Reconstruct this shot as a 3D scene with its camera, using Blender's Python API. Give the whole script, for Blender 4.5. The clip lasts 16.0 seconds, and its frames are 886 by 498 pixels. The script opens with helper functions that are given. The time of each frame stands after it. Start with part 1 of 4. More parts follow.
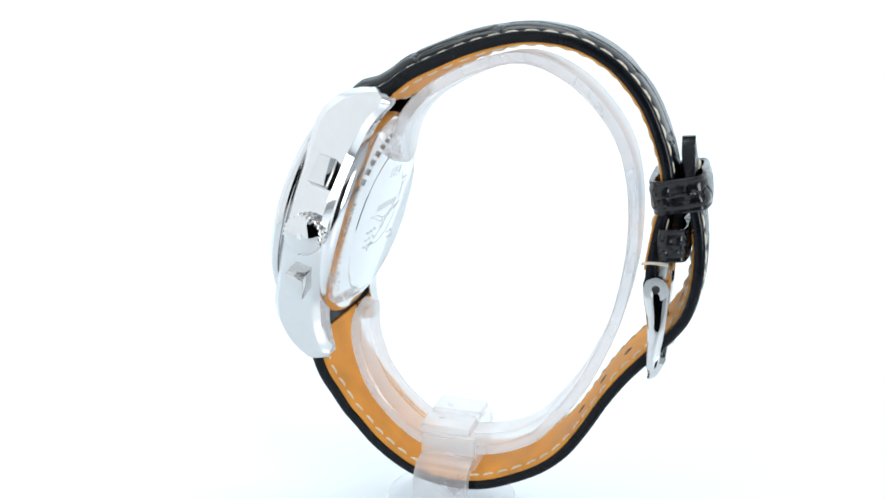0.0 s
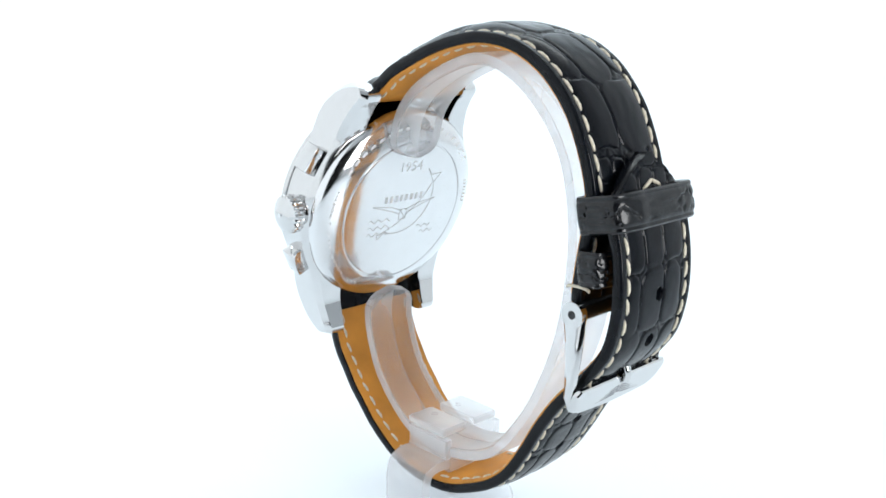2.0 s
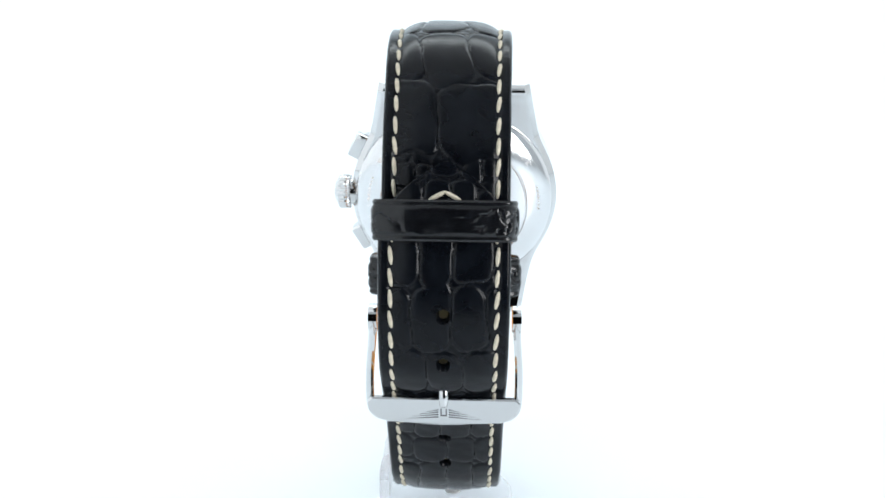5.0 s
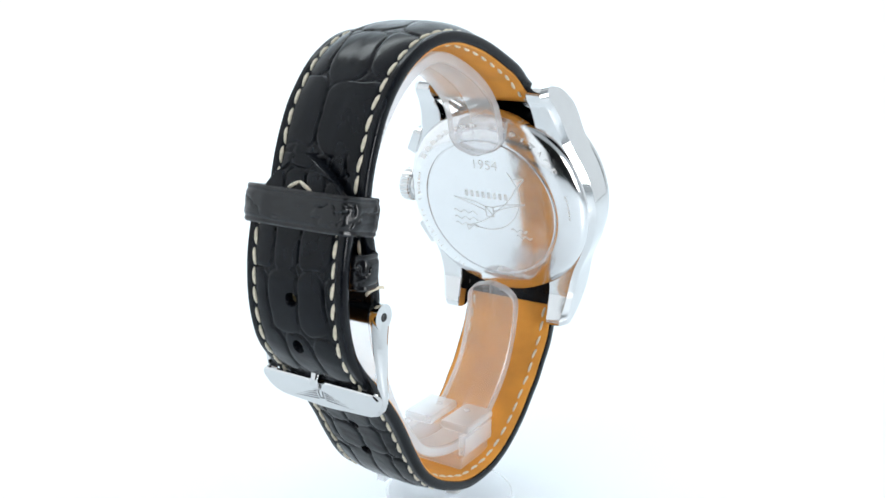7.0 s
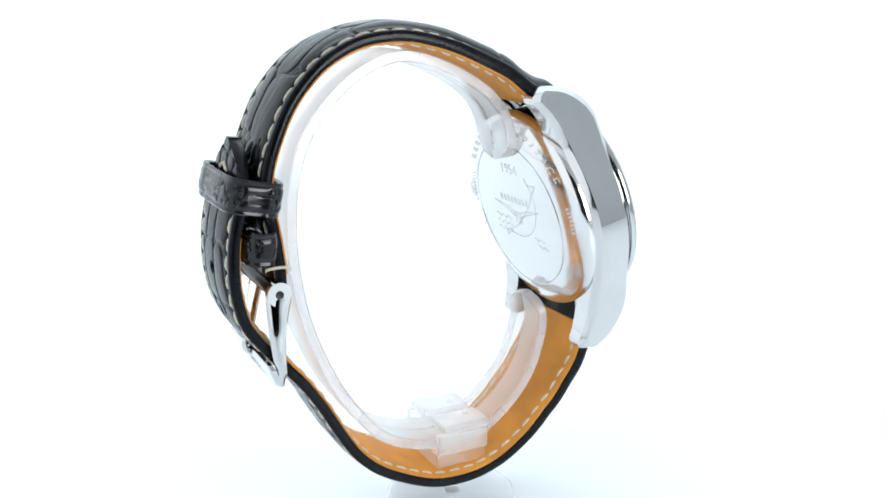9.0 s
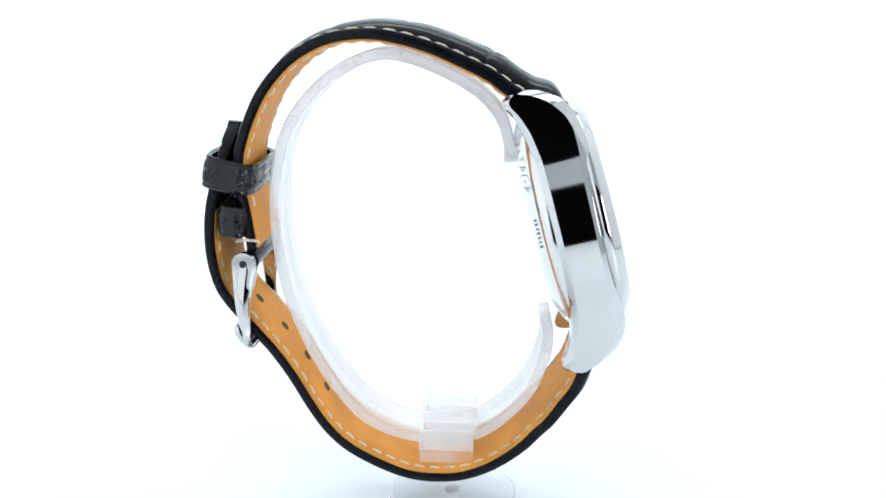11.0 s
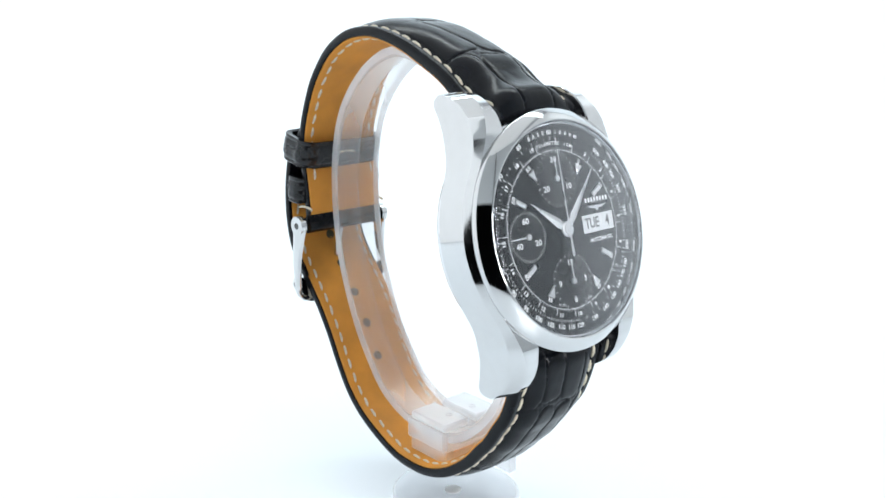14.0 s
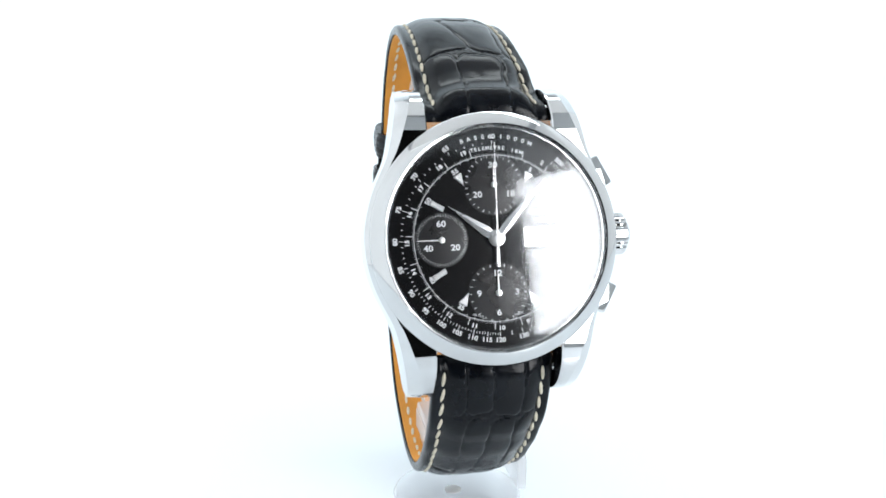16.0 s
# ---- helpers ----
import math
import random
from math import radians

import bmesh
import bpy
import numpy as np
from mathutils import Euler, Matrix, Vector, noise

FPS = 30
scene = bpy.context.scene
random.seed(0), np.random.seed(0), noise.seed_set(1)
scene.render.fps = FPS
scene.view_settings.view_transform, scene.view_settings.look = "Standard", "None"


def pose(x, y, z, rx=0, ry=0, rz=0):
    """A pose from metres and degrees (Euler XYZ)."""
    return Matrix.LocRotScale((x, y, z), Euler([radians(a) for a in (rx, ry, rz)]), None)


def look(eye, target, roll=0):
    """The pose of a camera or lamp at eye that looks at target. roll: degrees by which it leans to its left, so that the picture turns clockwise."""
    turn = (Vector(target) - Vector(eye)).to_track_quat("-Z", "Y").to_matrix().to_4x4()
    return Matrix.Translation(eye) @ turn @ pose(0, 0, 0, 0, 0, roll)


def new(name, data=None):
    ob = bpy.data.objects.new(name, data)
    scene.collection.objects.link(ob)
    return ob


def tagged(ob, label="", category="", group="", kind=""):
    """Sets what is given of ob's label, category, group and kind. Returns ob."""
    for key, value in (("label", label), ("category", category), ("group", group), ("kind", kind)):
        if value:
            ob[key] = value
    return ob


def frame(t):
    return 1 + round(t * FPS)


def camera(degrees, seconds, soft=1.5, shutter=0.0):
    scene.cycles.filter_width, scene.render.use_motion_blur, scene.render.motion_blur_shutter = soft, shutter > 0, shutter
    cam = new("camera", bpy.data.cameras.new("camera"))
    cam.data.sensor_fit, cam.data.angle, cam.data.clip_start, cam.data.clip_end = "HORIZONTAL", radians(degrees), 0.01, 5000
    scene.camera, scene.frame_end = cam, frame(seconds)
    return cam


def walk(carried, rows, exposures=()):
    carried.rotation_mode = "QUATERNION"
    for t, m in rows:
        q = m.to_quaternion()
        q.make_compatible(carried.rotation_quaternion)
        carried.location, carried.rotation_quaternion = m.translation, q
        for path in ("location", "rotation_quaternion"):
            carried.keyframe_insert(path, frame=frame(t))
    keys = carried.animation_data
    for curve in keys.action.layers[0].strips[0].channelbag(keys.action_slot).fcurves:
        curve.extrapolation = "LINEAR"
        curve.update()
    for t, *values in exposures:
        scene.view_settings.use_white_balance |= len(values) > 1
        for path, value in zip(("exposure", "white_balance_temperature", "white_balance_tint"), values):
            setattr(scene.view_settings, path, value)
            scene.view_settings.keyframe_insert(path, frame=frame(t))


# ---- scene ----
# ---- camera and its hold ----
GROUND = -5.5            # height of the table below the turning frame's zero, mm
cam = camera(49.87, 16.0, soft=1.6)
CAM = pose(0, -0.177, 0.09367 - GROUND * 0.001, 90 - 14.62, 0, 0.79)
CAM = CAM @ pose(0, 0, 0, 0, 0, 0.5)
walk(cam, [(0.0, CAM), (16.0, CAM)])

# ---- world and lights ----
world = bpy.data.worlds.new("world")
scene.world = world
world.use_nodes = True
world.node_tree.nodes["Background"].inputs[0].default_value = (0.75, 0.85, 1.0, 1)
world.node_tree.nodes["Background"].inputs[1].default_value = 0.05


def softbox(name, eye, target, sx, sy, watts, color=(1, 1, 1)):
    lamp = bpy.data.lights.new(name, "AREA")
    lamp.shape, lamp.size, lamp.size_y, lamp.energy, lamp.color = "RECTANGLE", sx, sy, watts, color
    ob = new(name, lamp)
    ob.matrix_world = look(eye, target)
    return ob


softbox("softbox_top", (0, 0.10, 0.66), (0, 0.10, 0), 0.70, 0.70, 0.78, (0.96, 0.99, 1.0))
softbox("softbox_side", (0.137, -0.158, 0.100), (0.005, -0.028, 0.100), 0.068, 0.12, 0.25, (0.98, 0.99, 1.0))
softbox("softbox_back", (0, 0.30, 0.60), (0, 0.56, 0.12), 0.7, 0.15, 2.4, (0.89, 0.98, 1.0))


# ---- materials ----
def material(name, color, rough=0.5, metal=0.0, vary=0.12, scale=60.0, bump=0.0, bump_scale=900.0, rough_vary=0.08, spec=0.5, coat=0.0):
    m = bpy.data.materials.new(name)
    m.use_nodes = True
    nt = m.node_tree
    b = nt.nodes["Principled BSDF"]
    b.inputs["Metallic"].default_value = metal
    b.inputs["Specular IOR Level"].default_value = spec
    b.inputs["Coat Weight"].default_value = coat
    co = nt.nodes.new("ShaderNodeTexCoord")
    n1 = nt.nodes.new("ShaderNodeTexNoise")
    n1.inputs["Scale"].default_value, n1.inputs["Detail"].default_value = scale, 4
    nt.links.new(co.outputs["Object"], n1.inputs["Vector"])
    ramp = nt.nodes.new("ShaderNodeMapRange")
    ramp.inputs[1].default_value, ramp.inputs[2].default_value = 0.3, 0.7
    ramp.inputs[3].default_value, ramp.inputs[4].default_value = 1 - vary, 1 + vary
    nt.links.new(n1.outputs["Fac"], ramp.inputs[0])
    mul = nt.nodes.new("ShaderNodeVectorMath")
    mul.operation = "SCALE"
    mul.inputs[0].default_value = color
    nt.links.new(ramp.outputs[0], mul.inputs["Scale"])
    nt.links.new(mul.outputs[0], b.inputs["Base Color"])
    n2 = nt.nodes.new("ShaderNodeTexNoise")
    n2.inputs["Scale"].default_value, n2.inputs["Detail"].default_value = bump_scale, 3
    nt.links.new(co.outputs["Object"], n2.inputs["Vector"])
    rr = nt.nodes.new("ShaderNodeMapRange")
    rr.inputs[1].default_value, rr.inputs[2].default_value = 0.3, 0.7
    rr.inputs[3].default_value, rr.inputs[4].default_value = max(0.0, rough - rough_vary), rough + rough_vary
    nt.links.new(n1.outputs["Fac"], rr.inputs[0])
    nt.links.new(rr.outputs[0], b.inputs["Roughness"])
    if bump:
        bp = nt.nodes.new("ShaderNodeBump")
        bp.inputs["Strength"].default_value, bp.inputs["Distance"].default_value = bump, 0.0002
        nt.links.new(n2.outputs["Fac"], bp.inputs["Height"])
        nt.links.new(bp.outputs["Normal"], b.inputs["Normal"])
    return m


def thin_glass(name):
    """Clear flat glass with a blue-tinged anti-glare coat; it mirrors more towards grazing angles."""
    m = bpy.data.materials.new(name)
    m.use_nodes = True
    nt = m.node_tree
    nt.nodes.remove(nt.nodes["Principled BSDF"])
    see, shine, mix = nt.nodes.new("ShaderNodeBsdfTransparent"), nt.nodes.new("ShaderNodeBsdfGlossy"), nt.nodes.new("ShaderNodeMixShader")
    see.inputs[0].default_value = (0.985, 0.985, 0.99, 1)
    shine.inputs["Color"].default_value = (0.95, 0.97, 1.0, 1)
    shine.inputs["Roughness"].default_value = 0.10
    lw, power, ramp = nt.nodes.new("ShaderNodeLayerWeight"), nt.nodes.new("ShaderNodeMath"), nt.nodes.new("ShaderNodeMapRange")
    power.operation = "POWER"
    power.inputs[1].default_value = 4.0
    ramp.inputs[3].default_value, ramp.inputs[4].default_value = 0.055, 2.4
    nt.links.new(lw.outputs["Facing"], power.inputs[0])
    nt.links.new(power.outputs[0], ramp.inputs[0])
    nt.links.new(ramp.outputs[0], mix.inputs[0])
    nt.links.new(see.outputs[0], mix.inputs[1])
    nt.links.new(shine.outputs[0], mix.inputs[2])
    nt.links.new(mix.outputs[0], nt.nodes["Material Output"].inputs["Surface"])
    return m


def acrylic(name, haze):
    """Thin clear plastic: mostly see-through, faintly milky, with a clear gloss."""
    m = bpy.data.materials.new(name)
    m.use_nodes = True
    nt = m.node_tree
    nt.nodes.remove(nt.nodes["Principled BSDF"])
    out = nt.nodes["Material Output"]
    see, milk, shine = nt.nodes.new("ShaderNodeBsdfTransparent"), nt.nodes.new("ShaderNodeBsdfTranslucent"), nt.nodes.new("ShaderNodeBsdfGlossy")
    soft = nt.nodes.new("ShaderNodeBsdfDiffuse")
    see.inputs[0].default_value = (0.985, 0.985, 0.99, 1)
    milk.inputs[0].default_value = soft.inputs[0].default_value = (0.97, 0.97, 0.98, 1)
    shine.inputs["Roughness"].default_value = 0.30
    co, n = nt.nodes.new("ShaderNodeTexCoord"), nt.nodes.new("ShaderNodeTexNoise")
    n.inputs["Scale"].default_value = 90
    nt.links.new(co.outputs["Object"], n.inputs["Vector"])
    rng = nt.nodes.new("ShaderNodeMapRange")
    rng.inputs[1].default_value, rng.inputs[2].default_value = 0.3, 0.7
    rng.inputs[3].default_value, rng.inputs[4].default_value = haze * 0.85, haze * 1.15
    nt.links.new(n.outputs["Fac"], rng.inputs[0])
    body, both, top, fr = nt.nodes.new("ShaderNodeMixShader"), nt.nodes.new("ShaderNodeMixShader"), nt.nodes.new("ShaderNodeMixShader"), nt.nodes.new("ShaderNodeMapRange")
    lw = nt.nodes.new("ShaderNodeLayerWeight")
    fr.inputs[1].default_value, fr.inputs[2].default_value, fr.inputs[3].default_value, fr.inputs[4].default_value = 0.25, 1.0, 0.055, 0.6
    nt.links.new(lw.outputs["Facing"], fr.inputs[0])
    both.inputs[0].default_value = 0.25
    nt.links.new(milk.outputs[0], both.inputs[1])
    nt.links.new(soft.outputs[0], both.inputs[2])
    nt.links.new(rng.outputs[0], body.inputs[0])
    nt.links.new(see.outputs[0], body.inputs[1])
    nt.links.new(both.outputs[0], body.inputs[2])
    nt.links.new(fr.outputs[0], top.inputs[0])
    nt.links.new(body.outputs[0], top.inputs[1])
    nt.links.new(shine.outputs[0], top.inputs[2])
    nt.links.new(top.outputs[0], out.inputs["Surface"])
    return m


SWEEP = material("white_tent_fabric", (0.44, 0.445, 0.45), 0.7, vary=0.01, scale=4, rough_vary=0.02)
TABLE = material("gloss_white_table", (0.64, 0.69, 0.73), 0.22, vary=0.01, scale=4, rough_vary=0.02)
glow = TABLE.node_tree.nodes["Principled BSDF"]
glow.inputs["Emission Color"].default_value = (0.90, 0.96, 1.0, 1)      # added glow that keeps the floor bright and weakens shadows under the watch
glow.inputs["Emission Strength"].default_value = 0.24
# side walls get an added glow that brightens reflections in steel, crystal and leather
GLOW_WALL = material("glow_added_wall", (0.50, 0.505, 0.51), 0.7, vary=0.02, scale=3)
GLOW_WALL.node_tree.nodes["Principled BSDF"].inputs["Emission Color"].default_value = (0.93, 0.97, 1.0, 1)
GLOW_WALL.node_tree.nodes["Principled BSDF"].inputs["Emission Strength"].default_value = 0.38
# west copy glows more, to lift the sheen on the leather
GLOW_WALL_WEST = GLOW_WALL.copy()
GLOW_WALL_WEST.name = "glow_added_wall_west"
GLOW_WALL_WEST.node_tree.nodes["Principled BSDF"].inputs["Emission Strength"].default_value = 0.62
DARK = material("dark_room", (0.015, 0.015, 0.018), 0.8, vary=0.2, scale=3)
STEEL = material("polished_steel", (0.64, 0.64, 0.64), 0.06, 1.0, vary=0.02, scale=200, rough_vary=0.015)
CASE = material("polished_case_steel", (0.66, 0.66, 0.662), 0.08, 1.0, vary=0.012, scale=500, rough_vary=0.01)
SATIN = material("satin_steel", (0.76, 0.76, 0.765), 0.13, 1.0, vary=0.015, scale=300, rough_vary=0.01)
ENGRAVE = material("engraved_grey", (0.68, 0.685, 0.69), 0.45, 0.5, vary=0.1, scale=400)
# dark tone imitating the shadow inside the buckle's cut mark
ENGRAVE_SHADE = material("engraving_shade", (0.16, 0.16, 0.17), 0.5, 0.4, vary=0.1, scale=400)
FROST = material("frosted_etching", (0.86, 0.86, 0.86), 0.55, 0.3, vary=0.05, scale=400)
LEATHER = material("black_leather", (0.0036, 0.0046, 0.0068), 0.19, vary=0.25, scale=300, bump=0.10, bump_scale=2600, rough_vary=0.06, spec=0.17)
KEEPER = material("black_keeper_leather", (0.0042, 0.0048, 0.0062), 0.2, vary=0.25, scale=300, bump=0.6, bump_scale=330, rough_vary=0.07, spec=0.42)
TAN = material("tan_lining", (0.64, 0.27, 0.042), 0.6, vary=0.16, scale=120, bump=0.25, bump_scale=3500, spec=0.3)
THREAD = material("cream_thread", (0.66, 0.60, 0.48), 0.8, vary=0.15, scale=900, bump=0.6, bump_scale=5000, spec=0.2)
DIAL = material("black_dial", (0.006, 0.006, 0.007), 0.22, vary=0.1, scale=80, spec=0.3, rough_vary=0.01)
SUBDIAL = material("black_subdial", (0.011, 0.011, 0.012), 0.3, vary=0.1, scale=200, bump=0.2, bump_scale=6000)
PRINT = material("white_print", (0.88, 0.89, 0.90), 0.5, vary=0.03, scale=500)
HAND = material("silver_hand", (0.92, 0.92, 0.92), 0.32, 1.0, vary=0.03, scale=300)
CARD = material("date_disc_white", (0.85, 0.86, 0.87), 0.5, vary=0.02, scale=300)
BLACK = material("black_print_and_hole_shade", (0.01, 0.01, 0.012), 0.4, vary=0.1)
# dark olive tone standing for the shade inside the strap's holes
HOLE_SHADE = material("hole_shade", (0.06, 0.045, 0.01), 0.7, vary=0.2, scale=800)
GLASS = thin_glass("sapphire_crystal")
ACRYLIC = acrylic("clear_acrylic", 0.14)
ACRYLIC_CLIP = acrylic("moulded_acrylic", 0.24)
# milkier mix, imitating the light that shows along acrylic edges
ACRYLIC_EDGE = acrylic("clear_acrylic_edge", 0.22)

# ---- units and frames (building is in mm, in the turning frame) ----
MM = Matrix.Diagonal((0.001, 0.001, 0.001, 1)) @ Matrix.Translation((0.85, 0, -GROUND))
LEAN = 15.6
UP = Vector((0, math.sin(radians(LEAN)), math.cos(radians(LEAN))))
OUT = Vector((0, -math.cos(radians(LEAN)), math.sin(radians(LEAN))))
HEAD = Matrix(((1, 0, 0, 0), (0, UP.y, OUT.y, -26.3), (0, UP.z, OUT.z, 56.1), (0, 0, 0, 1)))   # x, height, outward
HM = MM @ HEAD
HMD = HM @ Matrix.Diagonal((1.02, 1.02, 1, 1))           # the dial and its printing


def part(name, bm, mat, parent, label="", m=MM, smooth=True, kind="", crisp=38):
    me = bpy.data.meshes.new(name)
    bm.transform(m)
    bmesh.ops.recalc_face_normals(bm, faces=bm.faces)
    bm.to_mesh(me)
    bm.free()
    me.materials.append(mat)
    if smooth:
        me.shade_smooth()
        me.set_sharp_from_angle(angle=radians(crisp))
    ob = new(name, me)
    ob.parent = parent
    return tagged(ob, label, kind=kind)


def grid_mesh(bm, rows, close_u=False, close_v=False, caps=False):
    """Quads over rows of points."""
    vs = [[bm.verts.new(p) for p in r] for r in rows]
    n, k = len(vs), len(vs[0])
    for i in range(n if close_u else n - 1):
        for j in range(k if close_v else k - 1):
            a, b, c, d = vs[i][j], vs[i][(j + 1) % k], vs[(i + 1) % n][(j + 1) % k], vs[(i + 1) % n][j]
            bm.faces.new((a, b, c, d))
    if caps:
        bm.faces.new(vs[0])
        bm.faces.new(vs[-1])
    return vs


def lathe(profile, seg=96, cx=0.0, cy=0.0, closed=False):
    """Turns a profile of (radius, height) about the z axis of the frame."""
    bm = bmesh.new()
    rows = [[(cx + r * math.cos(2 * math.pi * i / seg), cy + r * math.sin(2 * math.pi * i / seg), z) for r, z in profile] for i in range(seg)]
    grid_mesh(bm, rows, close_u=True, close_v=closed)
    bmesh.ops.remove_doubles(bm, verts=bm.verts, dist=1e-5)
    return bm


def prism(outline, z0, z1, bevel=0.0):
    """A flat outline (x, y) raised from z0 to z1, with a small chamfer on its upper edge."""
    bm = bmesh.new()
    n = len(outline)
    c = Vector((sum(p[0] for p in outline) / n, sum(p[1] for p in outline) / n))
    lo = [bm.verts.new((*p, z0)) for p in outline]
    hi = [bm.verts.new((*p, z1)) for p in outline]
    for i in range(n):
        bm.faces.new((lo[i], lo[(i + 1) % n], hi[(i + 1) % n], hi[i]))
    bm.faces.new(lo[::-1])
    top = bm.faces.new(hi)
    if bevel:
        bmesh.ops.bevel(bm, geom=list(top.edges), offset=bevel, segments=2, affect="EDGES", profile=0.5)
    return bm


def box(x0, x1, y0, y1, z0, z1, bevel=0.0, segs=2):
    bm = bmesh.new()
    bmesh.ops.create_cube(bm, size=1, matrix=Matrix.Translation(((x0 + x1) / 2, (y0 + y1) / 2, (z0 + z1) / 2)) @ Matrix.Diagonal((x1 - x0, y1 - y0, z1 - z0, 1)))
    if bevel:
        bmesh.ops.bevel(bm, geom=list(bm.edges), offset=bevel, segments=segs, affect="EDGES", profile=0.5)
    return bm


def curve_points(pts, step):
    """Catmull-Rom through the points, resampled at even steps of length."""
    p = [2 * np.array(pts[0], float) - np.array(pts[1], float)] + [np.array(q, float) for q in pts] + [2 * np.array(pts[-1], float) - np.array(pts[-2], float)]
    out = []
    for i in range(1, len(p) - 2):
        for t in np.linspace(0, 1, 24, endpoint=False):
            out.append(0.5 * (2 * p[i] + (p[i + 1] - p[i - 1]) * t + (2 * p[i - 1] - 5 * p[i] + 4 * p[i + 1] - p[i + 2]) * t * t + (3 * p[i] - p[i - 1] - 3 * p[i + 1] + p[i + 2]) * t ** 3))
    out.append(p[-2])
    out = np.array(out)
    for _ in range(6):
        out[1:-1] = 0.5 * out[1:-1] + 0.25 * (out[:-2] + out[2:])
    s = np.concatenate([[0], np.cumsum(np.linalg.norm(np.diff(out, axis=0), axis=1))])
    n = max(2, int(s[-1] / step))
    u = np.linspace(0, s[-1], n + 1)
    return u, np.stack([np.interp(u, s, out[:, k]) for k in range(out.shape[1])], 1)


# ---- table and tent ----
def build_setting():
    a = np.linspace(0, math.pi / 2, 15)
    top = [(-0.205, 0.0), (-0.1, 0.0), (0.0, 0.0), (0.1, 0.0), (0.2, 0.0)] + [(0.30 + 0.25 * math.sin(k), 0.25 - 0.25 * math.cos(k)) for k in a] + [(0.55, 0.5), (0.55, 0.7)]
    under = [(0.554, 0.7), (0.554, 0.25)] + [(0.30 + 0.254 * math.sin(k), 0.25 - 0.254 * math.cos(k)) for k in a[::-1]] + [(-0.205, -0.004)]
    bm = bmesh.new()
    grid_mesh(bm, [[(x, y, z) for y, z in top + under] for x in np.linspace(-0.6, 0.6, 9)], close_v=True, caps=True)
    tagged(part("ground", bm, TABLE, None, "white table sweeping up behind the watch, with added glow", m=Matrix()), kind="structure")
    # side walls with added glow, each a curved sheet from backdrop to camera opening
    for name, side, end in (("wall_west", -1, 0.052), ("wall_east", 1, 0.108)):
        q = [(0.42, 0.535), (0.42, 0.30), (0.42, 0.10), (0.415, 0.0), (0.385, -0.06), (0.33, -0.105), (0.25, -0.145), (0.17, -0.176), (end, -0.2)]
        _, c = curve_points(q, 0.02)
        cut = len(c) if side < 0 else int(np.argmin(np.abs(c[:, 1] + 0.045)))      # added glow on the east side is only behind the watch
        pieces = [(c[:cut], name, GLOW_WALL_WEST if side < 0 else GLOW_WALL, "white side wall of the light tent, glow added"), (c[cut - 1:], "wall_front_east", SWEEP, "unlit white fabric beside the camera opening")]
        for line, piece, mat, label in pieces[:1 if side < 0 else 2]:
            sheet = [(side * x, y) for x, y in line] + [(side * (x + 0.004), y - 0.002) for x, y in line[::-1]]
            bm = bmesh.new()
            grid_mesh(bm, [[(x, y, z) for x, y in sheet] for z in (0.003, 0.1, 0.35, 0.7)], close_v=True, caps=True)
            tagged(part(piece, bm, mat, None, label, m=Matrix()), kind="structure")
    # unseen dark post, added so that the crystal mirrors a dark stripe
    tagged(part("stripe_post", lathe([(0, 0.003), (0.003, 0.003), (0.003, 0.70), (0, 0.70)], 20, 0.1065, -0.1875), DARK, None, "unseen dark post added for the dark stripe in the crystal", m=Matrix()), kind="structure")
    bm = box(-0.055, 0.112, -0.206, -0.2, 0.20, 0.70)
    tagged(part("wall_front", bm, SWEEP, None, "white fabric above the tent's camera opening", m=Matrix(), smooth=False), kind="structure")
    tagged(part("ceiling", box(-0.6, 0.6, -0.21, 0.56, 0.702, 0.71), SWEEP, None, "white fabric top of the light tent", m=Matrix(), smooth=False), kind="structure")
    tagged(part("wall_room", box(-1.6, 1.6, -1.6, 1.6, -0.8, 1.7), DARK, None, "dark walls of the unlit studio room", m=Matrix(), smooth=False), kind="structure")


build_setting()

# ---- the watch ----
watch = tagged(new("wristwatch"), "steel chronograph wristwatch with black dial on black alligator strap", "wristwatch")


def lug_half(h):
    """Outer half-width of the case at a height, round in the middle and drawn out into the lugs."""
    a = abs(h)
    r = math.sqrt(max(0.0, 21.3 ** 2 - a * a)) if a < 21.3 else 0.0
    flare = 15.75 + 0.2 * (20 - a)
    k = 0.7
    return k * math.log(math.exp((r - 10) / k) + math.exp((flare - 10) / k)) + 10


FRONT = [(-26.4, -8.8), (-26.0, -6.6), (-25.0, -4.3), (-23.2, -2.3), (-21, -0.9), (-18, -0.1), (-15, -0.3), (-10, -0.8), (0, -1.0), (10, -0.8), (15, -0.1), (18, 0.1), (20.5, -0.5), (23.0, -2.2), (24.8, -4.5), (25.8, -7.2), (26.0, -9.2)]
BACK = [(-26.4, -9.4), (-26.2, -11.4), (-25.6, -12.9), (-24.2, -13.1), (-22.5, -12.0), (-19, -10.3), (-14, -9.3), (-8, -9.0), (0, -8.9), (8, -8.9), (14, -9.0), (19, -9.8), (22, -10.9), (24.0, -12.1), (25.2, -12.1), (25.9, -11.0), (26.0, -9.8)]


